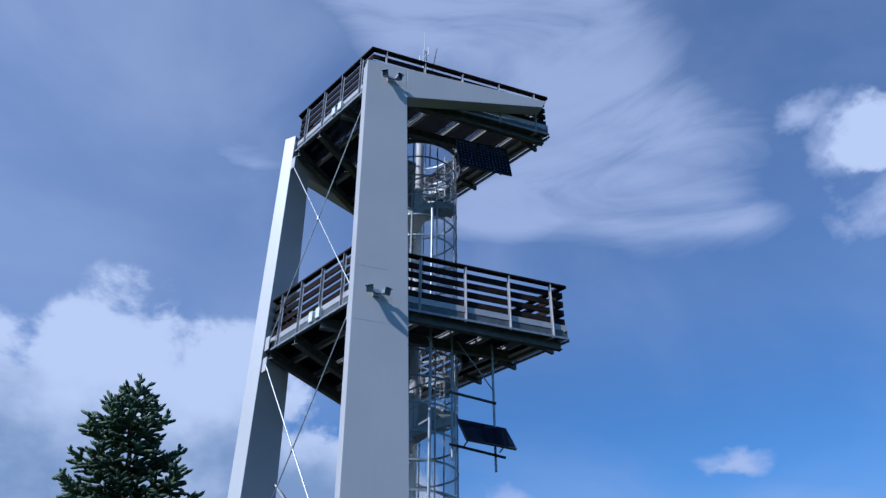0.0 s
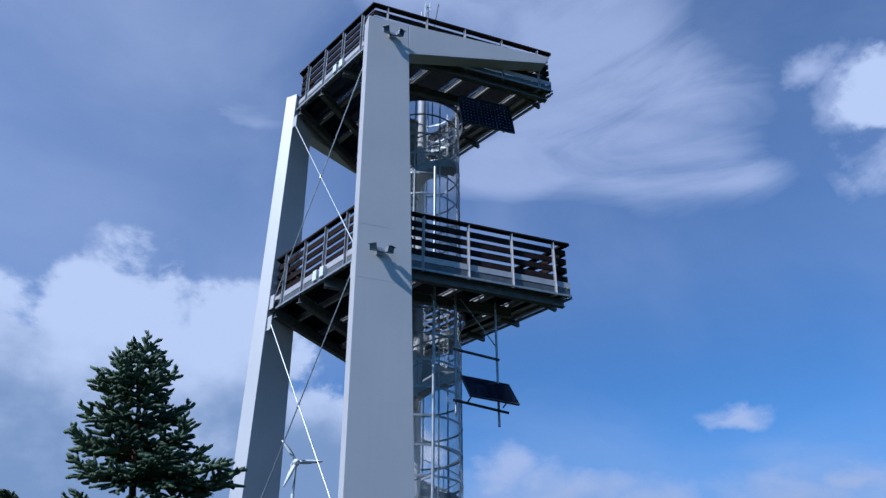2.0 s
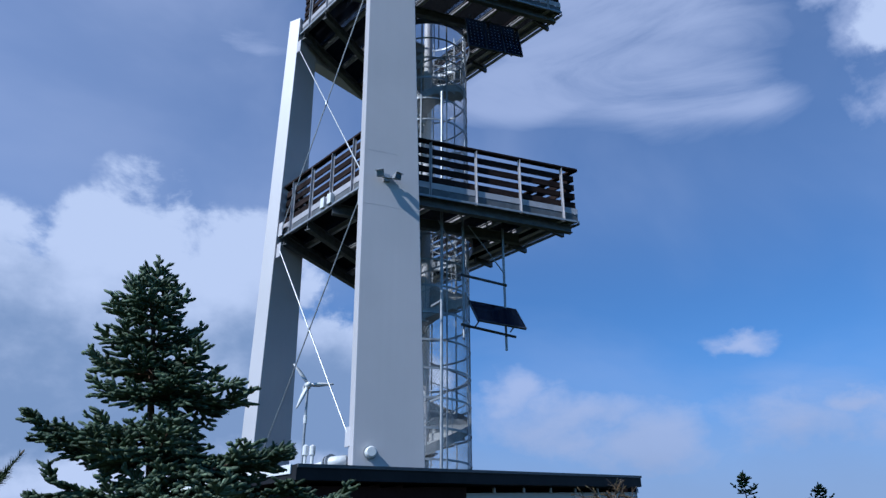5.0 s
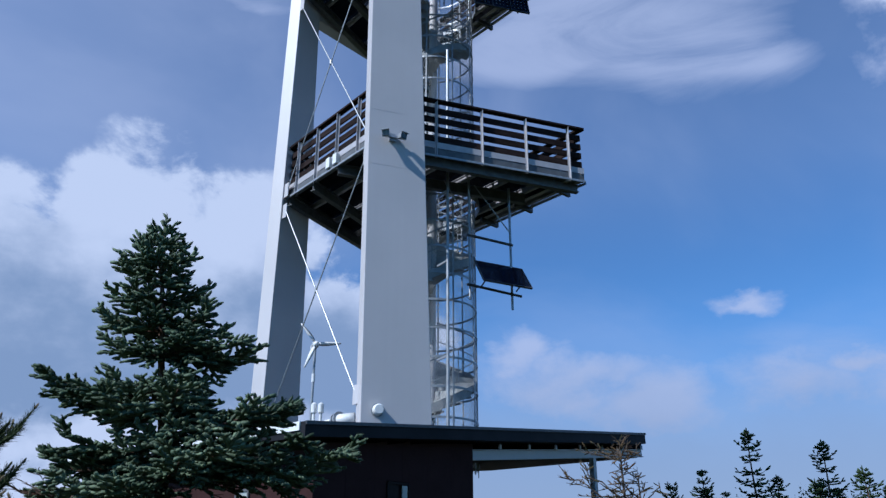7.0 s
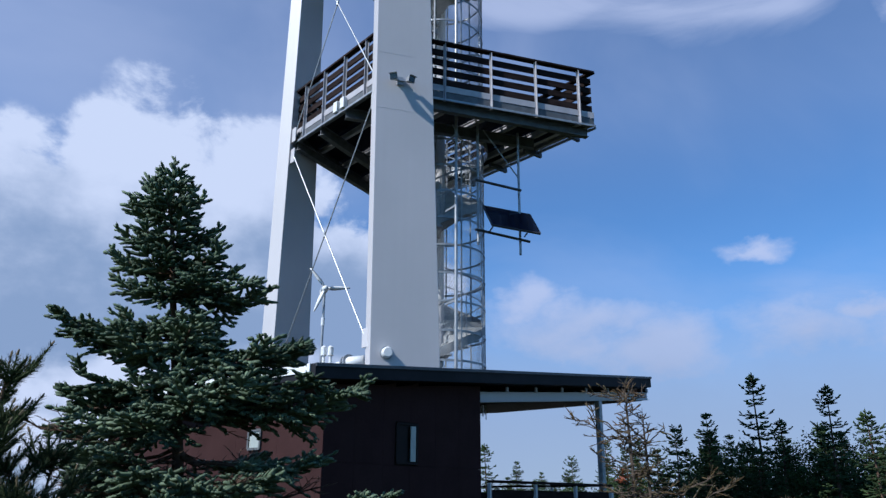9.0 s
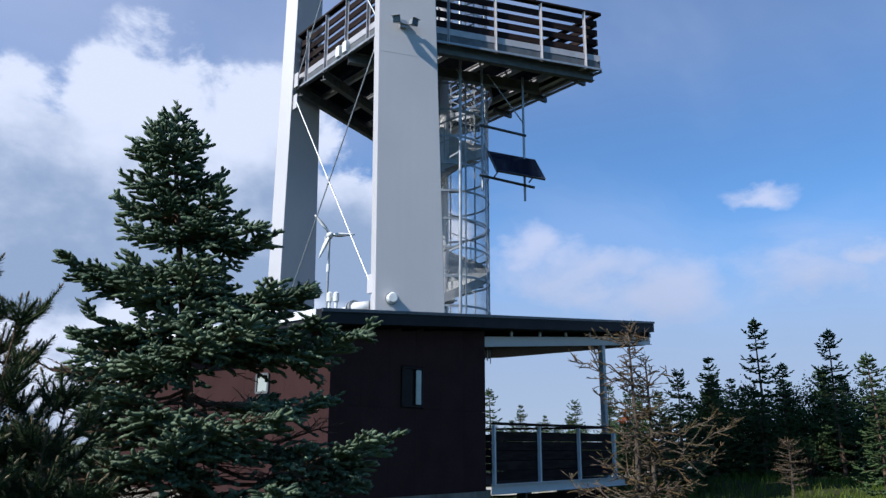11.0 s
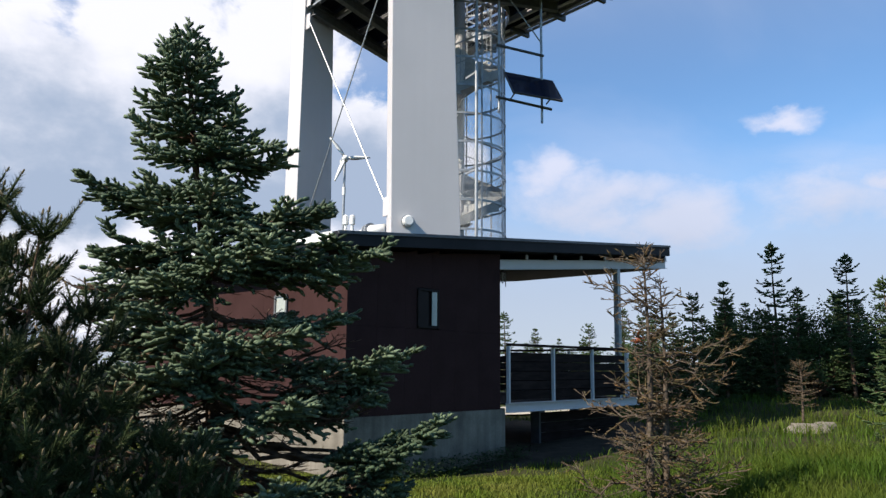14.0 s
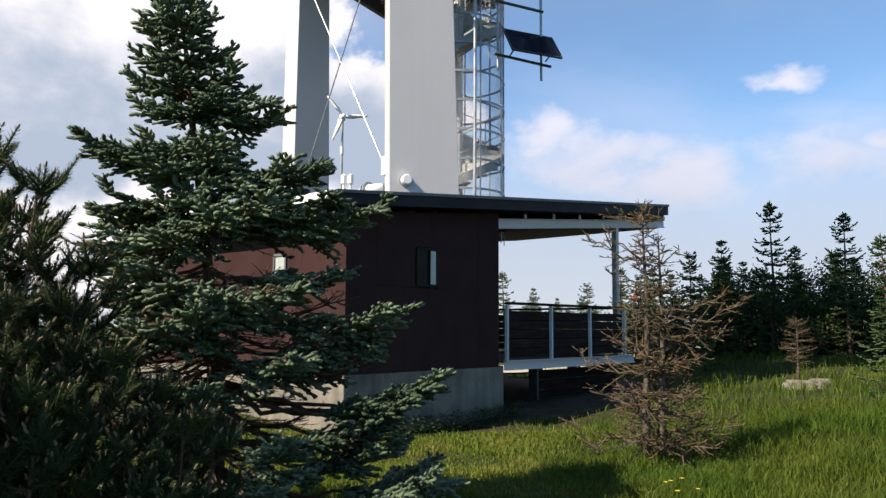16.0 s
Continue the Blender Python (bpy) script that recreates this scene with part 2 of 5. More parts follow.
LAWN = material("mown_grass_blades", (0.082, 0.128, 0.012), 0.65, spec=0.15, second=(0.150, 0.158, 0.030), scale=0.9, island=0.35, transmit=0.25)
GRASS = material("meadow_grass_blades", (0.044, 0.088, 0.008), 0.65, spec=0.15, second=(0.078, 0.100, 0.014), scale=0.8, island=0.35, transmit=0.25)
SOIL = material("grassy_ground", (0.024, 0.038, 0.010), 0.95, spec=0.05, second=(0.042, 0.040, 0.020), scale=0.7, detail=9, bump=0.8, bump_scale=18)
DIRT = material("bare_earth", (0.075, 0.058, 0.042), 0.95, spec=0.05, second=(0.045, 0.037, 0.026), scale=3, bump=0.7, bump_scale=25)
GRAVEL = material("pale_gravel", (0.42, 0.39, 0.33), 0.95, spec=0.1, second=(0.34, 0.31, 0.26), scale=5, bump=0.6)
STONE = material("lichen_boulder", (0.21, 0.185, 0.15), 0.9, spec=0.1, second=(0.13, 0.12, 0.10), scale=4, bump=0.7, bump_scale=12)
YELLOW = material("yellow_petals", (0.65, 0.50, 0.03), 0.6)
WIN_DARK = material("window_reveal_paint", (0.02, 0.013, 0.012), 0.7, spec=0.2)
BLIND = material("pale_blind_and_mirrored_sky", (0.38, 0.40, 0.36), 0.25, second=(0.33, 0.35, 0.32), scale=3)

# ------------------------------------------------------------------ building blocks
ORIGIN = {}


class Shape:
    """Collects faces for one mesh, in world coordinates."""

    def __init__(self):
        self.v, self.f = [], []

    def add(self, verts, faces):
        o = len(self.v)
        self.v += [tuple(p) for p in verts]
        self.f += [tuple(i + o for i in f) for f in faces]
        return self

    def box(self, c, ax, ay, az):
        """A box round c with half axes."""
        c, ax, ay, az = Vector(c), Vector(ax), Vector(ay), Vector(az)
        vs = [c + ax * i + ay * j + az * k for i, j, k in ((-1, -1, -1), (1, -1, -1), (1, 1, -1), (-1, 1, -1), (-1, -1, 1), (1, -1, 1), (1, 1, 1), (-1, 1, 1))]
        return self.add(vs, [(0, 3, 2, 1), (4, 5, 6, 7), (0, 1, 5, 4), (1, 2, 6, 5), (2, 3, 7, 6), (3, 0, 4, 7)])

    def bar(self, p, q, w, h, up=(0, 0, 1)):
        """A rectangular bar from p to q, w wide and h high."""
        p, q = Vector(p), Vector(q)
        d = (q - p).normalized()
        up = Vector(up)
        if abs(d.dot(up)) > 0.98:
            up = Vector((1, 0, 0))
        s = d.cross(up).normalized()
        u = s.cross(d)
        return self.box((p + q) / 2, (q - p) / 2, s * w / 2, u * h / 2)

    def prism(self, poly, off):
        """A polygon (points in order) swept along off."""
        n, off = len(poly), Vector(off)
        vs = [Vector(p) for p in poly] + [Vector(p) + off for p in poly]
        return self.add(vs, [tuple(range(n))[::-1], tuple(range(n, 2 * n))] + [(i, (i + 1) % n, n + (i + 1) % n, n + i) for i in range(n)])

    def band(self, pts, centre, thick, high, closed=True):
        """A flat strip on edge that follows points round a centre, as one connected body."""
        o, n = len(self.v), len(pts)
        for p in pts:
            p = Vector(p)
            out = Vector((p.x - centre.x, p.y - centre.y, 0)).normalized() * thick / 2
            up = Vector((0, 0, high / 2))
            self.v += [tuple(p + out + up), tuple(p - out + up), tuple(p - out - up), tuple(p + out - up)]
        for i in range(n if closed else n - 1):
            j = (i + 1) % n
            for k in range(4):
                m = (k + 1) % 4
                self.f.append((o + i * 4 + k, o + i * 4 + m, o + j * 4 + m, o + j * 4 + k))
        if not closed:
            self.f += [(o + 3, o + 2, o + 1, o), tuple(o + (n - 1) * 4 + k for k in range(4))]
        return self

    def tube(self, pts, radii, sides=8, cap=True):
        """A round tube along points."""
        pts = [Vector(p) for p in pts]
        if isinstance(radii, (int, float)):
            radii = [radii] * len(pts)
        o, side = len(self.v), None
        for i, p in enumerate(pts):
            d = (pts[min(i + 1, len(pts) - 1)] - pts[max(i - 1, 0)]).normalized()
            if side is None:
                side = d.orthogonal().normalized()
            side = (side - d * side.dot(d)).normalized()
            other = d.cross(side)
            for k in range(sides):
                a = 2 * math.pi * k / sides
                self.v.append(tuple(p + (side * math.cos(a) + other * math.sin(a)) * radii[i]))
        for i in range(len(pts) - 1):
            for k in range(sides):
                a, b = o + i * sides + k, o + i * sides + (k + 1) % sides
                self.f.append((a, b, b + sides, a + sides))
        if cap:
            self.f.append(tuple(range(o, o + sides))[::-1])
            e = o + (len(pts) - 1) * sides
            self.f.append(tuple(range(e, e + sides)))
        return self


def thing(name, at, label, category, group="", kind=""):
    ob = new(name)
    ob.location = at
    ob.empty_display_size = 0.2
    ORIGIN[ob.name] = Vector(at)
    return tagged(ob, label, category, group, kind)


def part(name, shape, mat, parent=None, label="", smooth=False, bevel=0.0):
    """One mesh object, under a thing or a part where one is given."""
    o = ORIGIN[parent.name] if parent else Vector((0, 0, 0))
    me = bpy.data.meshes.new(name)
    me.from_pydata([(x - o.x, y - o.y, z - o.z) for x, y, z in shape.v], [], shape.f)
    me.materials.append(mat)
    if bevel:
        bm = bmesh.new()
        bm.from_mesh(me)
        bmesh.ops.bevel(bm, geom=bm.edges[:], offset=bevel, segments=2, profile=0.5, affect="EDGES")
        bm.to_mesh(me)
        bm.free()
    if smooth:
        me.shade_smooth()
    ob = new(name, me)
    ob.parent = parent
    ORIGIN[ob.name] = o
    return tagged(ob, label)


def part_arrays(name, verts, tris, mat, parent, label="", kind="", sides=3):
    """One mesh from arrays of points and of faces with the same number of corners."""
    o = np.array(ORIGIN[parent.name]) if parent else np.zeros(3)
    me = bpy.data.meshes.new(name)
    me.vertices.add(len(verts))
    me.vertices.foreach_set("co", (verts - o).astype(np.float32).ravel())
    me.loops.add(tris.size)
    me.loops.foreach_set("vertex_index", tris.astype(np.int32).ravel())
    me.polygons.add(len(tris))
    me.polygons.foreach_set("loop_start", np.arange(0, tris.size, sides, dtype=np.int32))
    me.materials.append(mat)
    me.update()
    me.validate()
    ob = new(name, me)
    ob.parent = parent
    ORIGIN[ob.name] = Vector(o)
    return tagged(ob, label, kind=kind)


def way(deg):
    return Vector((math.cos(radians(deg)), math.sin(radians(deg)), 0))


UP = Vector((0, 0, 1))

# ------------------------------------------------------------------ plan
# tower: a trapezoid of which A and B are the column corners, C and D the cantilevered ones
A, B, C, D = (Vector(p) for p in ((-1.81, 13.32, 0), (-3.99, 15.73, 0), (2.67, 15.05, 0), (-1.95, 20.05, 0)))
EA, EB = (C - A).normalized(), (D - B).normalized()
NA = Vector((EA.y, -EA.x, 0))      # outwards from the side A-C
NB = Vector((-EB.y, EB.x, 0))      # outwards from the side B-D
AB, CD = (B - A).normalized(), (D - C).normalized()
RAIL_LOW, RAIL_TOP = 10.7, 16.6
STAIR = Vector((-0.72, 16.5, 0))
STAIR_R = 1.02
# building: P0 on the facade line, U along it, V to its back
P0, U, V = Vector((0.31, 15.01, 0)), way(51.3), way(141.3)
F = -V                               # the facade looks along F
ROOF_RISE = 0.1


def roof_z(s):
    return 4.02 + ROOF_RISE * (s + 0.11)


def at(s, w, z):
    """A point of the building: s along the facade, w back from it."""
    return P0 + U * s + V * w + UP * z


# ------------------------------------------------------------------ ground
def ground_z(x, y):
    hill = 0.45 * max(0.0, min(1.0, (x - 3.0) / 5.0)) * max(0.0, min(1.0, (y - 5.0) / 6.0))
    far = 0.45 * max(0.0, min(1.0, (y - 18.0) / 8.0)) * max(0.0, min(1.0, (x + 2.0) / 8.0))
    drop = -0.0025 * max(0.0, y - 40) if y > 40 else 0.0
    lump = 0.05 * noise.noise(Vector((x * 0.5, y * 0.5, 0))) + 0.02 * noise.noise(Vector((x * 2, y * 2, 3)))
    s, w = (x - 0.31) * 0.625 + (y - 15.01) * 0.780, -(x - 0.31) * 0.780 + (y - 15.01) * 0.625
    dip = -0.20 * math.exp(-((s + 1.9) / 3.2) ** 4 - ((w + 0.2) / 2.2) ** 2)
    pad = 0.0 if abs(x) > 60 or abs(y) > 60 else 1.0
    return hill + far + drop + dip + lump * pad


def build_ground():
    xs = sorted(set([-2500, -900, -400, -200, -100, -60, -40, -30] + [i * 0.5 for i in range(-40, 61)] + [35, 40, 50, 70, 100, 200, 400, 900, 2500]))
    ys = sorted(set([-2500, -900, -300, -100, -40, -20, -10, -5] + [i * 0.5 for i in range(0, 81)] + [45, 50, 60, 80, 100, 200, 400, 900, 2500]))
    sh = Shape()
    sh.v = [(x, y, ground_z(x, y)) for y in ys for x in xs]
    n = len(xs)
    sh.f = [(j * n + i, j * n + i + 1, (j + 1) * n + i + 1, (j + 1) * n + i) for j in range(len(ys) - 1) for i in range(n - 1)]
    tagged(part("ground", sh, SOIL, None, smooth=True), "uneven grassy meadow ground running out to the horizon", "ground", kind="structure")


build_ground()


def build_earth_patch():
    """Bare trodden earth beneath the deck and a pale path behind."""
    rng = random.Random(4)
    sh = Shape()
    n = 26
    mid = at(2.4, 1.6, 0)
    rim = []
    for i in range(n):
        a = 2 * math.pi * i / n
        p = mid + U * (4.6 * math.cos(a)) * rng.uniform(0.85, 1.1) + V * (3.4 * math.sin(a)) * rng.uniform(0.85, 1.1)
        rim.append((p.x, p.y, ground_z(p.x, p.y) + 0.006))
    inner = []
    for x, y, z in rim:
        p = mid.lerp(Vector((x, y, 0)), 0.5)
        inner.append((p.x, p.y, ground_z(p.x, p.y) + 0.035))
    sh.add(rim + inner + [(mid.x, mid.y, ground_z(mid.x, mid.y) + 0.05)],
           [(i, (i + 1) % n, n + (i + 1) % n, n + i) for i in range(n)] + [(n + i, n + (i + 1) % n, 2 * n) for i in range(n)])
    tagged(part("bare_earth_patch", sh, DIRT, None, smooth=True), "trodden brown earth under and beside the raised deck", "earth", kind="structure")
    path = Shape()
    k = 24
    left, right = [], []
    for i in range(k):
        f = i / (k - 1)
        x, y = -8.0 + 34 * f, 25.6 + 1.6 * math.sin(f * 4)
        w = 0.9 + 1.5 * max(0.0, 1 - abs(x - 1.0) / 5.0)
        left.append((x, y - w - (w - 0.9), ground_z(x, y - w) + 0.04))
        right.append((x, y + 0.9, ground_z(x, y + 0.9) + 0.03))
    path.add(left + right, [(i, i + 1, k + i + 1, k + i) for i in range(k - 1)])
    tagged(part("gravel_path", path, GRAVEL, None), "pale sunlit gravel path behind the young spruces", "path", kind="structure")


build_earth_patch()


# ------------------------------------------------------------------ tower frame
def portal(tower, corner, e, n_out, far, near, label):
    """A tapering column with the wedge-shaped cantilever beam that grows out of its head."""
    face = corner + n_out * 0.36
    thick = -n_out * 0.34
    foot, head = 3.70, 15.80
    col = Shape()
    col.prism([face + e * s + UP * z for s, z in ((near[0], foot), (far[0], foot), (far[1], head + 0.03), (near[1], head - 0.03))], thick)
    c = part("column", col, WHITE_STEEL, tower, label, bevel=0.012)
    for z in (8.76, 9.97):
        f = (z - foot) / (head - foot)
        w0, w1 = near[0] + (near[1] - near[0]) * f + 0.02, far[0] + (far[1] - far[0]) * f - 0.02
        part("weld_seam", Shape().bar(face + n_out * 0.0005 + e * w0 + UP * z, face + n_out * 0.0005 + e * (w0 + (w1 - w0) * (1.0 if z < 9 else 0.62)) + UP * z, 0.003, 0.004), WHITE_STEEL, c)
    root = far[1] + 0.004
    beam = Shape()
    beam.prism([face + e * s + UP * z for s, z in ((root + 0.03, 14.88), (4.50, 15.82), (4.62, 16.08), (root, 15.83))], thick * 0.98)
    part("wedge_beam", beam, WHITE_STEEL, tower, bevel=0.012)
    return c


tower = thing("lookout_tower", (A + B) / 2, "white steel lookout tower with two tapering slab columns", "tower")
portal(tower, A, EA, NA, (1.21, 0.79), (-0.07, -0.21), "broad white slab column, shaded on its wide face")
portal(tower, B, EB, NB, (1.02, 0.66), (-0.22, -0.10), "broad white slab column, sunlit on its narrow edge")


def cable(p, q, parent):
    part("bracing_cable", Shape().tube([p, q], 0.014, 6), GALV, parent)


def build_bracing():
    line = A - (EA + EB) * 0.06
    wide = (B - A).length
    pa = lambda z: line + AB * 0.02 + UP * z
    pb = lambda z: line + AB * (wide - 0.16) + UP * z
    pairs = ((pa(14.75), pb(9.50)), (pb(14.60), pa(9.66)), (pa(9.02), pb(4.30)), (pb(8.97), pa(4.44)))
    for p, q in pairs:
        cable(p, q, tower)
    for f, z in ((pa, 14.85), (pb, 14.75), (pa, 9.62), (pa, 9.06), (pb, 9.50), (pb, 8.98), (pa, 4.36), (pb, 4.2)):
        side = -AB if f is pa else AB
        part("gusset_plate", Shape().box(f(z) + side * 0.05, AB * 0.09, (EA + EB) * 0.006, UP * 0.17), WHITE_STEEL, tower, bevel=0.004)
    for i in (0, 2):
        mid = (pairs[i][0] + pairs[i][1] + pairs[i + 1][0] + pairs[i + 1][1]) / 4
        part("turnbuckle", Shape().tube([mid - UP * 0.05, mid + UP * 0.05], 0.03, 8), GALV, tower)


build_bracing()


# ------------------------------------------------------------------ viewing platforms
def line_hit(p, d, a, b):
    """How far along p + d*t the segment a-b is met in plan, or None."""
    e = b - a
    den = d.x * e.y - d.y * e.x
    if abs(den) < 1e-9:
        return None
    t = ((a.x - p.x) * e.y - (a.y - p.y) * e.x) / den
    k = ((a.x - p.x) * d.y - (a.y - p.y) * d.x) / den
    return t if 0 <= k <= 1 else None


def platform(rail_top, label):
    floor = rail_top - 1.12
    deck = thing("viewing_platform", (A + B + C + D) / 4 + UP * floor, label, "platform", "viewing platforms")
    for p, q in ((A, C), (C, D), (D, B), (B, A)):
        d = (q - p).normalized()
        n = Vector((d.y, -d.x, 0))
        ch = Shape()
        # channel section: web with two flanges that point inwards
        ch.bar(p + UP * (floor - 0.125), q + UP * (floor - 0.125), 0.012, 0.17)
        ch.bar(p - n * 0.045 + UP * (floor - 0.045), q - n * 0.045 + UP * (floor - 0.045), 0.08, 0.012)
        ch.bar(p - n * 0.045 + UP * (floor - 0.205), q - n * 0.045 + UP * (floor - 0.205), 0.08, 0.012)
        # side C-D takes the paler colour to look sunlit; the others stay grey
        part("edge_channel", ch, ZINC if p is C else DULL_STEEL, deck, "steel edge channel, dull grey, coloured pale as if sunlit on side C-D")
        part("toe_plate", Shape().bar(p + n * 0.012 + UP * (floor + 0.035), q + n * 0.012 + UP * (floor + 0.035), 0.008, 0.135), ZINC, deck, "pale zinc toe plate")
        part("kick_rail", Shape().bar(p + n * 0.05 + UP * (floor - 0.24), q + n * 0.05 + UP * (floor - 0.24), 0.03, 0.045), GALV, deck)
    for f in (0.36, 0.44):
        m = A.lerp(B, f) - (EA + EB) * 0.03 + UP * (floor - 0.08)
        part("junction_box", Shape().box(m, AB * 0.07, (EA + EB) * 0.03, UP * 0.12), PLASTIC_WHITE, deck, "small white junction box", bevel=0.006)
    axis = (EA + EB).normalized()
    mid_ab = (A + B) / 2
    depth = ((C + D) / 2 - mid_ab).dot(axis)
    hole = 1.12
    # main girders below the floor along the two legs, and cross joists
    for p, q in ((A.lerp(B, 0.035), C.lerp(D, 0.03)), (A.lerp(B, 0.965), C.lerp(D, 0.97)), (A.lerp(B, 0.36), A.lerp(B, 0.36) + EA * 4.3), (A.lerp(B, 0.66), A.lerp(B, 0.66) + EB * 4.0)):
        g = Shape()
        g.bar(p + UP * (floor - 0.30), q + UP * (floor - 0.30), 0.012, 0.22)
        g.bar(p + UP * (floor - 0.195), q + UP * (floor - 0.195), 0.13, 0.012)
        g.bar(p + UP * (floor - 0.412), q + UP * (floor - 0.412), 0.13, 0.012)
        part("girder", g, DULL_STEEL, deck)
    joist_lines = (0.80, 1.66, 2.52, 3.23, 3.94)
    for reach in joist_lines:
        m = mid_ab + axis * reach
        t = [line_hit(m, CD, p, q) for p, q in ((A, C), (B, D))]
        lo, hi = sorted(x for x in t if x is not None) if None not in t else (None, None)
        if lo is None:
            continue
        spans = [(lo, hi)]
        rel = STAIR - m
        off = abs(rel.dot(axis))
        if off < hole:
            half = math.sqrt(hole * hole - off * off)
            c0 = rel.dot(CD)
            spans = [(lo, c0 - half), (c0 + half, hi)]
        for s0, s1 in spans:
            if s1 - s0 < 0.1:
                continue
            j = Shape()
            j.bar(m + CD * s0 + UP * (floor - 0.11), m + CD * s1 + UP * (floor - 0.11), 0.008, 0.15)
            j.bar(m + CD * s0 + UP * (floor - 0.18), m + CD * s1 + UP * (floor - 0.18), 0.07, 0.01)
            j.bar(m + CD * s0 + UP * (floor - 0.05), m + CD * s1 + UP * (floor - 0.05), 0.06, 0.01)
            part("joist", j, ZINC, deck, "pale zinc floor joist")
    # outriggers past the cantilevered side, seen from below as stubs
    for i in range(6):
        f = (i + 0.5) / 6
        p = C.lerp(D, f)
        part("outrigger_end", Shape().bar(p - axis * 0.4 + UP * (floor - 0.27), p + axis * 0.16 + UP * (floor - 0.27), 0.07, 0.12), DARK_STEEL, deck)
    # pale strips added inside and outside the cantilevered side's channel, for its bright bands
    for off, lift in ((-0.30, -0.22), (0.09, -0.20)):
        p, q = C.lerp(D, 0.02) + axis * off, C.lerp(D, 0.98) + axis * off
        part("closing_strip", Shape().bar(p + UP * (floor + lift), q + UP * (floor + lift), 0.10, 0.008), ZINC, deck, "pale strip added for the bright band along the edge")
    # ring round the stair well
    ringpts = [STAIR + Vector((math.cos(a), math.sin(a), 0)) * hole + UP * (floor - 0.1) for a in np.linspace(0, 2 * math.pi, 33)]
    rg = Shape().band(ringpts[:-1], STAIR, 0.01, 0.2)
    part("stairwell_ring", rg, GALV, deck)
    # open steel grating: bearing bars and cross bars
    gr = Shape()
    pitch = 0.031
    for d, n, h, w in ((CD, axis, 0.040, 0.0045), (axis, CD, 0.024, 0.005)):
        span = 8.2
        k = int(span / pitch)
        for i in range(-k, k):
            m = (mid_ab + axis * depth * 0.5) + n * (i * pitch)
            # a narrow slot stays open beside each joist, where two grating panels meet
            if n is axis and any(0.02 < reach - depth * 0.5 - i * pitch < 0.115 for reach in joist_lines):
                continue
            ts = []
            for p, q in ((A, C), (C, D), (D, B), (B, A)):
                t = line_hit(m, d, p, q)
                if t is not None:
                    ts.append(t)
            if len(ts) < 2:
                continue
            lo, hi = min(ts) + 0.05, max(ts) - 0.05
            if hi - lo < 0.1:
                continue
            rel = STAIR - m
            off = abs(rel.dot(n))
            spans = [(lo, hi)]
            if off < hole:
                half = math.sqrt(hole * hole - off * off)
                c0 = rel.dot(d)
                spans = [(lo, c0 - half), (c0 + half, hi)]
            for s0, s1 in spans:
                if s1 - s0 > 0.05:
                    gr.bar(m + d * s0 + UP * (floor - 0.018), m + d * s1 + UP * (floor - 0.018), w, h)
    tagged(part("floor_grating", gr, GRATE, deck, "open steel floor grating, coloured as dark as its shaded underside"), kind="stuff")
    return deck


def railing(rail_top, label):
    floor = rail_top - 1.12
    fence = thing("platform_railing", (A + B + C + D) / 4 + UP * floor, label, "railing", "platform railings")
    for p, q, count, first in ((A, C, 5, 0.35), (C, D, 6, 0.3), (D, B, 5, 0.3), (B, A, 4, 0.42)):
        d = (q - p).normalized()
        n = Vector((d.y, -d.x, 0))
        ln = (q - p).length
        part("handrail", Shape().bar(p - d * 0.05 + UP * (rail_top - 0.03), q + d * 0.05 + UP * (rail_top - 0.03), 0.13, 0.05), DARK_WOOD, fence, "dark timber handrail", bevel=0.006)
        for i in range(count):
            s = first + (ln - 2 * first) * i / (count - 1)
            m = p + d * s + n * 0.035
            post = Shape()
            post.bar(m + UP * (floor - 0.26), m + UP * (rail_top - 0.055), 0.07, 0.012, d)
            post.bar(m - n * 0.03 + UP * (floor - 0.26), m - n * 0.03 + UP * (rail_top - 0.055), 0.012, 0.06, d)
            part("post", post, ZINC, fence, "pale flat-steel post")
        for k in range(4):
            z = floor + 0.20 + 0.225 * k
            part("slat", Shape().bar(p - n * 0.03 + d * 0.02 + UP * z, q - n * 0.03 - d * 0.02 + UP * z, 0.035, 0.14), DARK_WOOD, fence, "dark stained timber slat", bevel=0.005)
    return fence


platform(RAIL_LOW, "trapezoid steel platform with open grating, half-way up")
platform(RAIL_TOP, "trapezoid steel platform with open grating at the tower head")
railing(RAIL_LOW, "white-posted railing with dark timber slats, lower platform")
railing(RAIL_TOP, "white-posted railing with dark timber slats, upper platform")


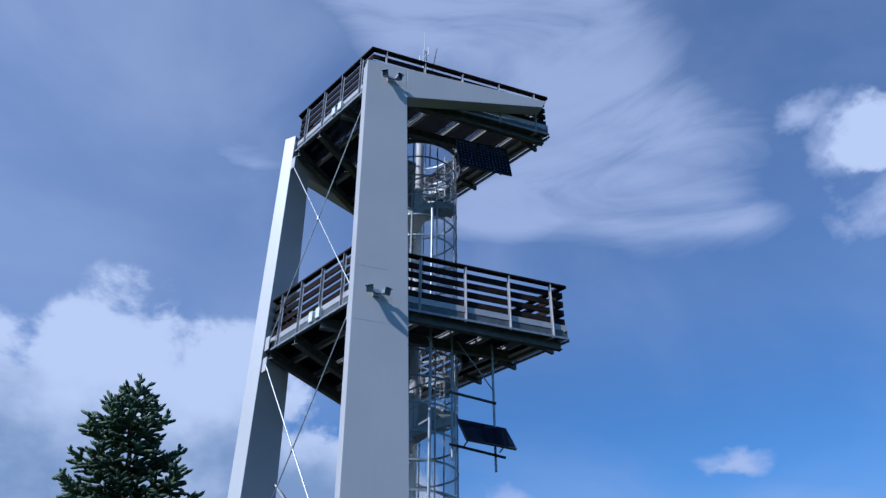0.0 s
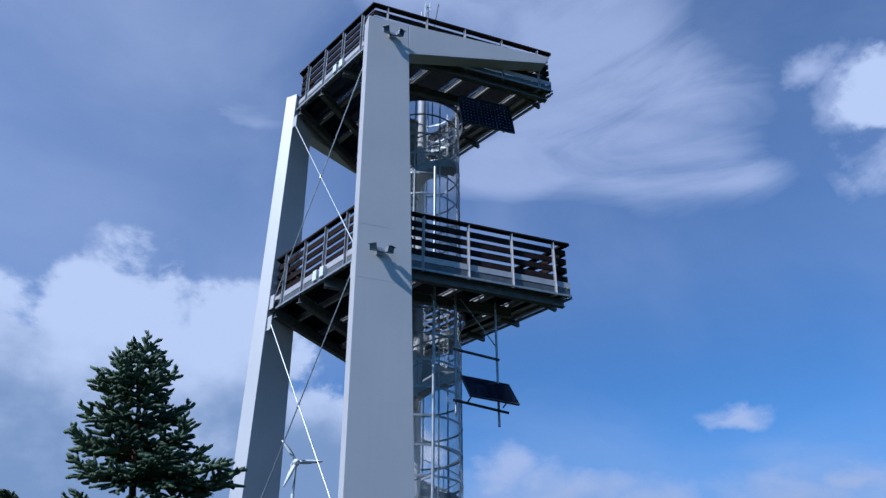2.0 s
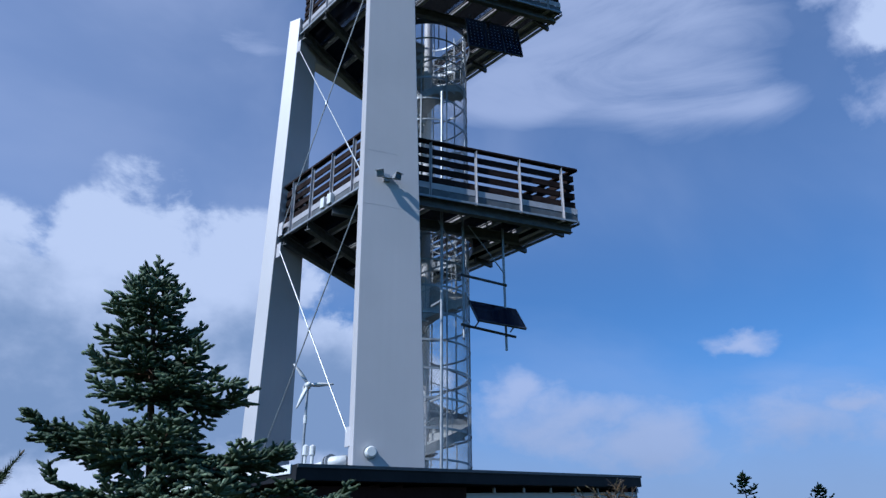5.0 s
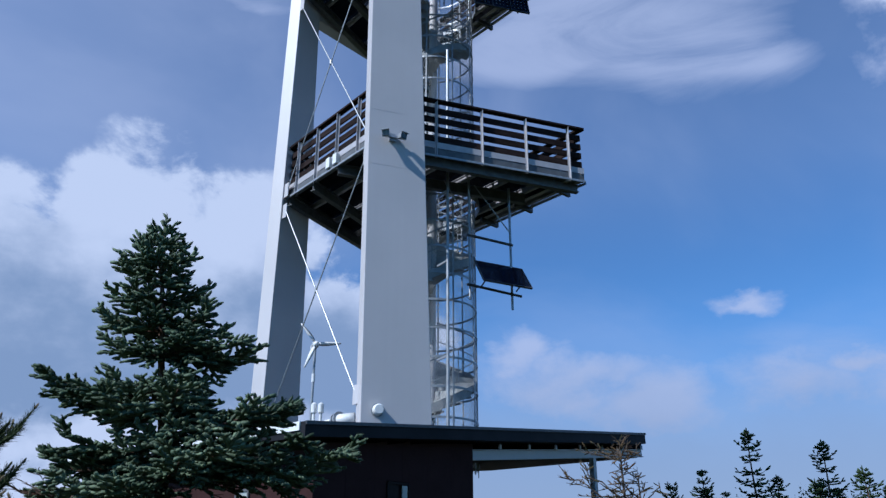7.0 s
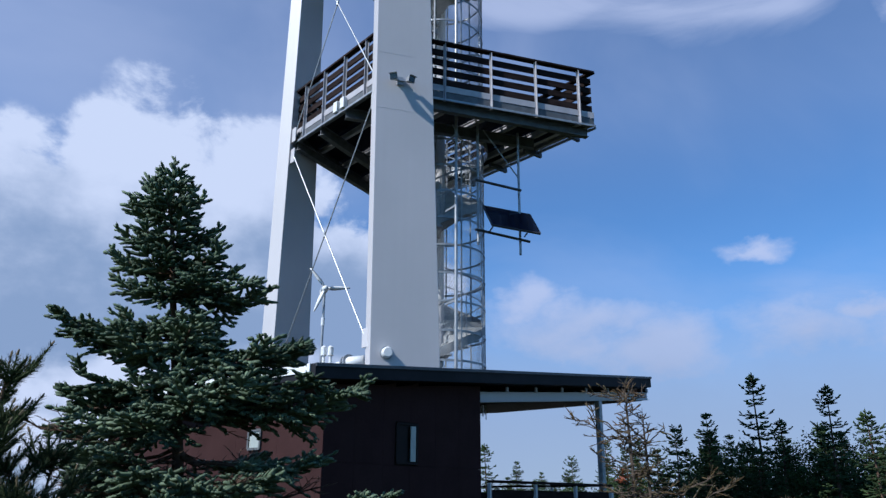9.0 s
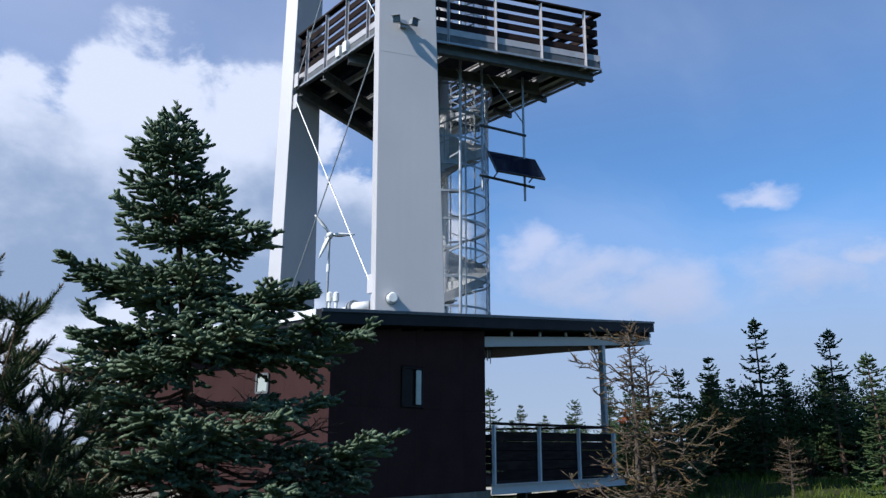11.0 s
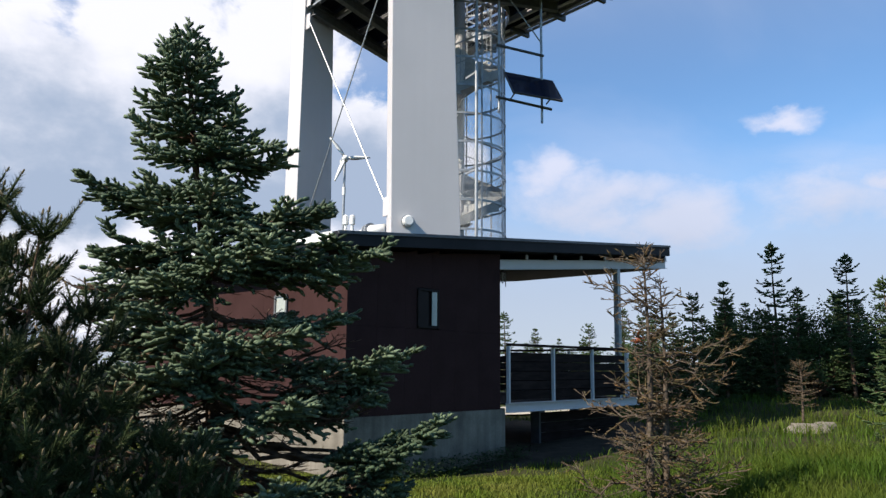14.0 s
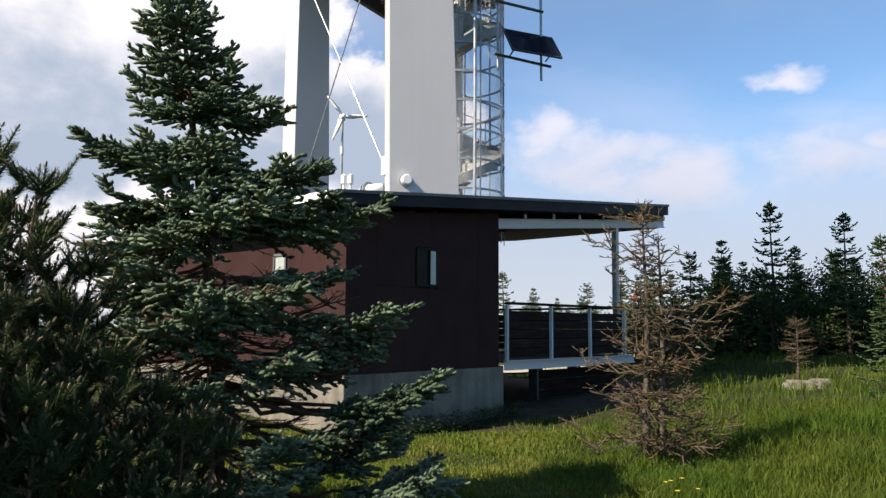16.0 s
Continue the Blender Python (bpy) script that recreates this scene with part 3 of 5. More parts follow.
# ------------------------------------------------------------------ spiral stair
def build_stair():
    z0, z1 = 3.2, RAIL_TOP - 1.12
    st = thing("spiral_staircase", STAIR + UP * z0, "galvanised spiral staircase inside a wire-mesh cage", "staircase")
    part("centre_pole", Shape().tube([STAIR + UP * 0.2, STAIR + UP * (z1 + 1.0)], 0.11, 16), WHITE_STEEL, st, smooth=False)
    n = 66
    rise = (z1 - z0) / n
    step = math.radians(23.1)
    start = math.radians(124.5)
    for i in range(n):
        a, b = start + step * i, start + step * (i + 1.12)
        z = z0 + rise * (i + 1)
        p = lambda ang, r, zz: STAIR + Vector((math.cos(ang) * r, math.sin(ang) * r, zz))
        tr = Shape()
        arc = [a + (b - a) * k / 4 for k in range(5)]
        tr.prism([p(a, 0.1, z)] + [p(t, STAIR_R - 0.05, z) for t in arc] + [p(b, 0.1, z)], UP * -0.03)
        rad = Vector((math.cos(a), math.sin(a), 0))
        tr.box(STAIR + rad * (STAIR_R + 0.05) / 2 + UP * (z - rise / 2 - 0.012), rad * (STAIR_R - 0.15) / 2, rad.cross(UP) * 0.003, UP * rise / 2)
        part("tread", tr, STAIR_STEEL, st)
        if i % 2 == 0:
            part("baluster", Shape().tube([p(a, STAIR_R - 0.06, z - 0.2), p(a, STAIR_R - 0.06, z + 0.95)], 0.011, 5), GALV, st)
    for r, lift, rad in ((STAIR_R - 0.06, 0.95, 0.02), (STAIR_R - 0.06, 0.5, 0.012)):
        pts = []
        for i in range(n * 2 + 1):
            ang = start + step * i / 2
            pts.append(STAIR + Vector((math.cos(ang) * r, math.sin(ang) * r, z0 + rise * (i / 2 + 1) + lift)))
        part("spiral_handrail", Shape().tube(pts, rad, 6), GALV, st)
    string = Shape()
    pts = []
    for i in range(n * 2 + 1):
        ang = start + step * i / 2
        pts.append((math.cos(ang) * (STAIR_R - 0.03), math.sin(ang) * (STAIR_R - 0.03), z0 + rise * (i / 2 + 0.7)))
    string.band([STAIR + Vector(p) for p in pts], STAIR, 0.008, 0.2, False)
    part("outer_stringer", string, STAIR_STEEL, st)
    # cage: hoops, uprights and diamond mesh
    top = z1 + 0.9
    z = 3.75
    while z < top:
        ring = [STAIR + Vector((math.cos(t) * STAIR_R, math.sin(t) * STAIR_R, z)) for t in np.linspace(0, 2 * math.pi, 37)]
        hp = Shape().band(ring[:-1], STAIR, 0.012, 0.045)
        part("cage_hoop", hp, GALV, st)
        z += 0.62
    for k in range(10):
        t = 2 * math.pi * k / 10 + 0.2
        m = STAIR + Vector((math.cos(t) * (STAIR_R + 0.012), math.sin(t) * (STAIR_R + 0.012), 0))
        part("cage_upright", Shape().bar(m + UP * 3.3, m + UP * top, 0.035, 0.012, Vector((math.cos(t), math.sin(t), 0))), GALV, st)
    count, r, wire = 100, STAIR_R - 0.012, 0.0019
    zs = np.arange(3.4, top, 0.26)
    verts, faces = [], []
    k = 0
    for s in (1, -1):
        for i in range(count):
            ang = 2 * np.pi * i / count + s * (zs - zs[0]) / r * 0.62
            for off in ((1, 1), (1, -1), (-1, 0)):
                rr = r + off[0] * wire
                aa = ang + off[1] * wire * 1.4 / r
                verts.append(np.stack([STAIR.x + rr * np.cos(aa), STAIR.y + rr * np.sin(aa), zs], 1))
            m = len(zs)
            j = np.arange(m - 1)
            for u, w in ((0, 1), (1, 2), (2, 0)):
                faces.append(np.stack([k + u * m + j, k + w * m + j, k + w * m + j + 1, k + u * m + j + 1], 1))
            k += 3 * m
    part_arrays("cage_mesh", np.concatenate(verts), np.concatenate(faces), GALV, st, "fine diamond wire mesh of the stair cage", "stuff", sides=4)


build_stair()


# ------------------------------------------------------------------ building with canopy and deck
def build_house():
    house = thing("visitor_building", at(-2.2, 3.4, 0), "low brown-clad visitor building on a concrete base", "building")
    s0, s1, deep = -4.1, -0.25, 6.7
    base = Shape()
    base.box(at((s0 - 0.0 + s1 + 0.15) / 2, deep / 2, 0.2), U * ((s1 + 0.15 - s0) / 2), V * (deep / 2), UP * 0.6)
    part("concrete_base", base, CONCRETE, house, "grey weathered concrete plinth", bevel=0.015)
    core = Shape()
    core.prism([at(s0 + 0.04, 0.04, 0.8), at(s1 - 0.04, 0.04, 0.8), at(s1 - 0.04, 0.04, roof_z(s1) - 0.3), at(s0 + 0.04, 0.04, roof_z(s0) - 0.3)], V * (deep - 0.08))
    part("wall", core, WIN_DARK, house)
    # roof slab, fascia, rafters
    r0, r1 = -4.62, 6.28
    roof = Shape()
    rs, over = -0.1, -0.36
    roof.prism([at(r0, over, roof_z(r0) - 0.22), at(rs, over, roof_z(rs) - 0.24), at(rs, over, roof_z(rs)), at(r0, over, roof_z(r0))], V * (deep + 0.68))
    roof.prism([at(rs + 0.001, over, roof_z(rs) - 0.24), at(r1, over, roof_z(r1) - 0.26), at(r1, over, roof_z(r1)), at(rs + 0.001, over, roof_z(rs))], V * 5.5)
    rf = part("roof", roof, ROOF_DARK, house, "flat dark sheet-metal roof")
    drip = Shape()
    drip.bar(at(r0, -0.375, roof_z(r0) - 0.02), at(r1, -0.375, roof_z(r1) - 0.02), 0.03, 0.05)
    part("drip_edge", drip, DARK_STEEL, rf)
    left = Shape()
    left.bar(at(r0 - 0.012, -0.25, roof_z(r0) - 0.06), at(r0 - 0.012, deep + 0.3, roof_z(r0) - 0.06), 0.02, 0.13)
    part("gable_trim", left, PLASTIC_WHITE, rf, "pale metal verge trim")
    beam = Shape()
    z = lambda s: 3.63 + ROOF_RISE * (s + 0.24) * 1.02
    for lift, w, h in ((-0.09, 0.012, 0.2), (0.0, 0.12, 0.014), (-0.18, 0.12, 0.014)):
        beam.bar(at(-0.25, 0.1, z(-0.25) + lift), at(6.93, 0.1, z(6.93) + lift), w, h)
    part("canopy_beam", beam, WHITE_STEEL, house, "white steel canopy edge beam")
    for i in range(7):
        s = 0.6 + 1.02 * i
        part("rafter", Shape().bar(at(s, 0.0, z(s) + 0.075), at(s, 4.9, z(s) + 0.075), 0.08, 0.13), DARK_WOOD, house)
        part("rafter_bracket", Shape().bar(at(s, -0.03, z(s) + 0.055), at(s, 0.02, z(s) + 0.055), 0.07, 0.085), ZINC, house, "small pale steel bracket")
    soffit = Shape()
    soffit.prism([at(-0.24, 0.17, z(-0.24) - 0.20), at(6.8, 0.17, z(6.8) - 0.20), at(6.8, 0.17, z(6.8) - 0.17), at(-0.24, 0.17, z(-0.24) - 0.17)], V * 4.7)
    part("soffit", soffit, DARK_WOOD, house, "dark timber canopy soffit")
    for s, w in ((4.42, 0.12),):
        part("canopy_post", Shape().bar(at(s, w, 0.75), at(s, w, z(s) - 0.18), 0.13, 0.13, U), GALV, house, bevel=0.01)
    # window: reveal, frame, pane
    wn = Shape()
    ws0, ws1, wz0, wz1 = -2.52, -2.02, 2.24, 2.88
    for a, b, c, d in ((ws0, wz0, ws1, wz0), (ws0, wz1, ws1, wz1), (ws0, wz0, ws0, wz1), (ws1, wz0, ws1, wz1)):
        wn.bar(at(a, -0.012, b), at(c, -0.012, d), 0.035, 0.03, V)
    win = part("window", wn, WIN_DARK, house, "small dark-framed window with a pale blind")
    part("pane", Shape().box(at((ws0 + ws1) / 2 - 0.12, 0.0, (wz0 + wz1) / 2), U * 0.13, V * 0.006, UP * 0.31), WIN_DARK, win, "dark unlit glass")
    part("blind", Shape().box(at(ws1 - 0.10, -0.012, (wz0 + wz1) / 2), U * 0.062, V * 0.008, UP * 0.29), BLIND, win, "pale translucent blind")
    side = Shape()
    for a, b, c, d in ((1.54, 2.44, 1.86, 2.44), (1.54, 2.74, 1.86, 2.74), (1.54, 2.44, 1.54, 2.74), (1.86, 2.44, 1.86, 2.74)):
        side.bar(at(s0 - 0.02, a, b), at(s0 - 0.02, c, d), 0.04, 0.03, U)
    sw = part("window", side, DULL_STEEL, house, "small metal-framed window in the sunlit wall")
    # the sky's reflection is painted as the blind's pale colour
    part("pane", Shape().box(at(s0 - 0.008, 1.70, 2.59), V * 0.15, U * 0.006, UP * 0.14), BLIND, sw, "pane coloured pale in place of a sky reflection")
    vent = part("wall_vent", Shape().box(at(s0 - 0.015, 0.42, 2.94), V * 0.15, U * 0.015, UP * 0.08), CLADDING, house, "brown louvred wall vent", bevel=0.004)
    for i in range(4):
        part("louvre", Shape().box(at(s0 - 0.034, 0.42, 2.885 + 0.036 * i), V * 0.135, U * 0.006, UP * 0.010), CLADDING, vent)
    return house


house = build_house()


def build_cladding():
    """Flat facade boards with open joints on the two visible sides."""
    s0, s1, deep = -4.1, -0.25, 6.7
    cols = 6
    w = (s1 - s0) / cols
    for i in range(cols):
        a, b = s0 + w * i + 0.0015, s0 + w * (i + 1) - 0.0015
        zt0, zt1 = roof_z(a) - 0.27, roof_z(b) - 0.27
        levels = [0.78, 2.2]
        for j, lo in enumerate(levels):
            hi0, hi1 = (2.197, 2.197) if j == 0 else (zt0, zt1)
            if i in (2, 3) and j == 1:
                # boards leave the window free
                x0, x1 = max(a, -2.55), min(b, -1.99)
                pieces = []
                if x1 > x0:
                    pieces += [(a, x0, lo, hi0, hi1)] if x0 > a + 0.02 else []
                    pieces += [(x1, b, lo, hi0, hi1)] if x1 < b - 0.02 else []
                    pieces += [(x0, x1, 2.91, hi0, hi1)]
                else:
                    pieces = [(a, b, lo, hi0, hi1)]
            else:
                pieces = [(a, b, lo, hi0, hi1)]
            for p, q, z, h0, h1 in pieces:
                sh = Shape().prism([at(p, 0.0, z), at(q, 0.0, z), at(q, 0.0, h1), at(p, 0.0, h0)], V * 0.03)
                part("cladding_board", sh, CLADDING, house)
    cols = 6
    w = deep / cols
    for i in range(cols):
        for lo, hi in ((0.78, 2.197), (2.2, roof_z(s0) - 0.24)):
            a, b = 0.0 + w * i + 0.0015, w * (i + 1) - 0.0015
            sh = Shape().prism([at(s0, a, lo), at(s0, a, hi), at(s0, b, hi), at(s0, b, lo)], U * 0.03)
            part("cladding_board", sh, CLADDING, house)


build_cladding()


def build_deck():
    deck = thing("raised_deck", at(2.4, 3, 0.8), "raised timber deck with a pale steel edge beam", "deck")
    s0, s1, deep = -0.08, 5.0, 6.5
    edge = Shape()
    edge.bar(at(s0, 0.0, 0.80), at(s1, 0.0, 0.80), 0.014, 0.17)
    edge.bar(at(s0, -0.03, 0.885), at(s1, -0.03, 0.885), 0.09, 0.014)
    edge.bar(at(s0, -0.03, 0.715), at(s1, -0.03, 0.715), 0.09, 0.014)
    part("edge_beam", edge, WHITE_STEEL, deck, "pale grey steel edge beam")
    for i in range(44):
        w = 0.1 + 0.147 * i
        part("deck_board", Shape().bar(at(s0, w, 0.87), at(s1, w, 0.87), 0.138, 0.03), DARK_WOOD, deck)
    for s in (1.8, 3.3, 4.7):
        for w in (0.6, 5.6):
            part("footing", Shape().bar(at(s, w, -0.2), at(s, w, 0.84), 0.22, 0.22, U), DARK_STEEL, deck)
    # added dark boards that stand for the deep shade under the deck
    for i in range(3):
        part("skirt_board", Shape().bar(at(1.75, 0.5, 0.10 + 0.21 * i), at(5.0, 0.5, 0.10 + 0.21 * i), 0.03, 0.2), DARK_WOOD, deck, "dark boards added in place of the shade below the deck")
    fence = thing("deck_railing", at(2.4, 0, 0.9), "pale posts with dark horizontal boards along the deck", "railing", "deck railings")
    runs = ((at(s0 + 0.08, 0, 0), at(4.55, 0, 0), 4, 1), (at(4.6, 0, 0), at(4.6, deep, 0), 5, -1), (at(4.6, deep, 0), at(s0, deep, 0), 4, -1))
    for p, q, n, side in runs:
        d = (q - p).normalized()
        o = Vector((d.y, -d.x, 0))
        for i in range(n):
            m = p.lerp(q, i / (n - 1))
            part("post", Shape().bar(m + UP * 0.88, m + UP * 1.97, 0.07, 0.05, d), WHITE_STEEL, fence, "pale grey steel post", bevel=0.005)
        part("handrail", Shape().bar(p + UP * 2.0, q + UP * 2.0, 0.12, 0.05), DARK_WOOD, fence, bevel=0.006)
        for k in range(5):
            z = 1.03 + 0.185 * k
            part("rail_board", Shape().bar(p - o * 0.05 + UP * z, q - o * 0.05 + UP * z, 0.03, 0.168), DARK_WOOD, fence)


build_deck()


# ------------------------------------------------------------------ equipment on the tower
def in_ac(s, off, z):
    """A point near the side A-C: s along it, off outwards."""
    return A + EA * s + NA * off + UP * z


def module_group(ob, tl, tr, bl, columns, cells, rows):
    """Framed photovoltaic modules side by side, with their cells as geometry."""
    tl, tr, bl = Vector(tl), Vector(tr), Vector(bl)
    ex, ey = (tr - tl), (bl - tl)
    nrm = ey.cross(ex).normalized()
    for c in range(columns):
        o = tl + ex * (c / columns)
        w, h = ex / columns * 0.985, ey
        wn, hn = w.normalized(), h.normalized()
        body = part("module", Shape().box(o + w / 2 + h / 2, w / 2, h / 2, nrm * 0.014), PV_CELL, ob, "dark blue-black photovoltaic module")
        fr = Shape()
        for p, q in ((o, o + w), (o + h, o + w + h), (o, o + h), (o + w, o + w + h)):
            fr.bar(p, q, 0.018, 0.042, nrm)
        part("module_frame", fr, DARK_STEEL, body)
        if cells:
            grid = Shape()
            cw, ch = w.length / cells, h.length / rows
            # small pale diamonds where the corners of the cells meet
            for i in range(1, cells):
                for j in range(1, rows):
                    m = o + wn * cw * i + hn * ch * j + nrm * 0.0165
                    d = 0.018
                    grid.add([m + wn * d, m + hn * d, m - wn * d, m - hn * d], [(0, 1, 2, 3)])
            tagged(part("cell_corners", grid, PV_LINE, body, "pale gaps at the cell corners"), kind="stuff")
    return nrm


def build_panels():
    low = thing("solar_panel", in_ac(3.0, -0.6, 6.6), "single dark solar panel hung on pipes under the platform", "solar panel", "solar panels")
    module_group(low, in_ac(2.50, -0.75, 7.48), in_ac(3.58, -0.75, 7.42), in_ac(2.52, -0.33, 6.92), 1, 0, 0)
    for s, z0, z1 in ((2.38, 6.62, 9.36), (3.32, 6.50, 9.30)):
        part("hanger_pipe", Shape().tube([in_ac(s, -0.74, z0), in_ac(s, -0.74, z1)], 0.026, 8), GALV, low)
    part("cross_tube", Shape().tube([in_ac(2.30, -0.70, 6.93), in_ac(3.52, -0.70, 6.80)], 0.03, 8), DARK_STEEL, low)
    part("cross_tube", Shape().tube([in_ac(2.32, -0.72, 8.04), in_ac(3.36, -0.72, 7.94)], 0.03, 8), DARK_STEEL, low)
    for s in (2.60, 3.40):
        part("strut", Shape().tube([in_ac(s, -0.70, 6.9), in_ac(s, -0.40, 6.97)], 0.016, 6), DARK_STEEL, low)
    for s0, s1 in ((2.2, 2.42), (2.9, 3.30)):
        part("strut", Shape().tube([in_ac(s0 - 0.35, -0.85, 9.3), in_ac(s1, -0.74, 8.25)], 0.014, 6), GALV, low)
    up = thing("solar_panel", in_ac(3.2, -0.6, 14.0), "row of three dark solar modules below the upper platform", "solar panel", "solar panels")
    module_group(up, in_ac(2.53, -0.80, 15.08), in_ac(3.97, -0.80, 15.14), in_ac(2.52, -0.55, 14.02), 3, 5, 9)
    for s in (2.7, 3.25, 3.8):
        part("bracket", Shape().bar(in_ac(s, -0.86, 14.3), in_ac(s, -0.9, 15.3), 0.04, 0.04, NA), GALV, up)


build_panels()


def build_pole():
    p = thing("service_pipe", in_ac(1.88, -0.70, 3.8), "tall thin galvanised pipe standing on the roof beside the stair", "pipe")
    part("tube", Shape().tube([in_ac(1.88, -0.70, 3.75), in_ac(1.88, -0.70, 12.6)], 0.032, 10), GALV, p)
    for z in (5.4, 7.4, 9.0):
        part("clamp", Shape().bar(in_ac(1.88, -0.70, z), in_ac(1.80, -1.1, z), 0.03, 0.04), GALV, p)


build_pole()


def floodlights(z, s):
    """Two lamp heads on one bracket at the column's wide face."""
    face = 0.36
    f = thing("floodlight_pair", in_ac(s, face, z), "pair of small grey floodlights on a bracket", "floodlight", "column floodlights")
    part("bracket", Shape().bar(in_ac(s - 0.10, face + 0.075, z), in_ac(s + 0.12, face + 0.075, z), 0.035, 0.045), GALV, f)
    part("wall_plate", Shape().box(in_ac(s, face + 0.03, z), EA * 0.06, NA * 0.03, UP * 0.08), GALV, f, bevel=0.004)
    for k, turn in ((-0.13, -35), (0.15, 25)):
        c = in_ac(s + k, face + 0.13, z)
        d = (Matrix.Rotation(radians(turn), 3, "Z") @ NA).normalized()
        side = d.cross(UP)
        tilt = (d - UP * 0.25).normalized()
        head = Shape()
        rise = side.cross(tilt)
        back, front = c - tilt * 0.05, c + tilt * 0.09
        q = lambda m, w, h: [m + side * w + rise * h, m - side * w + rise * h, m - side * w - rise * h, m + side * w - rise * h]
        head.add(q(back, 0.04, 0.04) + q(front, 0.078, 0.062), [(0, 1, 2, 3), (7, 6, 5, 4), (0, 4, 5, 1), (1, 5, 6, 2), (2, 6, 7, 3), (3, 7, 4, 0)])
        h = part("lamp_head", head, GALV, f, "grey metal lamp housing", bevel=0.006)
        part("lens", Shape().box(front + tilt * 0.006, side * 0.066, rise * 0.05, tilt * 0.004), PV_CELL, h, "dark lamp glass")
        part("visor", Shape().box(front + tilt * 0.02 + rise * 0.067, side * 0.08, tilt * 0.03, rise * 0.004), GALV, h)


floodlights(9.37, 0.33)
floodlights(15.28, 0.37)


def round_vent():
    v = thing("vent_cap", in_ac(0.22, 0.36, 4.06), "round white vent cap on the column foot", "vent")
    c = in_ac(0.22, 0.36, 4.06)
    part("cap", Shape().tube([c, c + NA * 0.10, c + NA * 0.125], [0.095, 0.095, 0.075], 20), PLASTIC_WHITE, v)
    part("pipe_stub", Shape().tube([c - NA * 0.02, c + NA * 0.012], [0.115, 0.115], 20), GALV, v)


round_vent()


def build_antenna():
    m = Vector((-0.66, 16.62, 0))
    ant = thing("antenna_mast", m + UP * 15.5, "slender lattice antenna mast with small aerials", "antenna")
    corner = [Vector((math.cos(a), math.sin(a), 0)) * 0.11 for a in (0.3, 0.3 + 2.094, 0.3 + 4.189)]
    z0, z1 = 15.5, 20.2
    for c in corner:
        part("mast_leg", Shape().tube([m + c + UP * z0, m + c * 0.55 + UP * z1], 0.013, 6), GALV, ant)
    lat = Shape()
    k = 18
    for i in range(k):
        for j in range(3):
            za, zb = z0 + (z1 - z0) * i / k, z0 + (z1 - z0) * (i + 1) / k
            fa, fb = 1 - 0.45 * i / k, 1 - 0.45 * (i + 1) / k
            lat.tube([m + corner[j] * fa + UP * za, m + corner[(j + 1) % 3] * fb + UP * zb], 0.008, 4, cap=False)
    part("lattice", lat, GALV, ant)
    part("top_rod", Shape().tube([m + UP * z1, m + UP * 20.95], 0.012, 6), GALV, ant)
    for dz, dx in ((20.1, 0.12), (19.7, -0.14), (19.3, 0.1)):
        part("aerial", Shape().tube([m + Vector((dx, 0, dz - 0.15)), m + Vector((dx, 0.02, dz + 0.25))], 0.018, 6), PLASTIC_WHITE, ant)
        part("aerial_arm", Shape().tube([m + UP * dz, m + Vector((dx, 0, dz))], 0.01, 5), GALV, ant)
    whip = thing("whip_aerial", m + Vector((0.25, 0, 15.5)), "thin dark whip aerial beside the mast", "antenna")
    part("rod", Shape().tube([m + Vector((0.22, 0, 15.5)), m + Vector((0.24, 0, 19.2)), m + Vector((0.38, 0, 20.25))], 0.018, 6), DARK_STEEL, whip)


build_antenna()


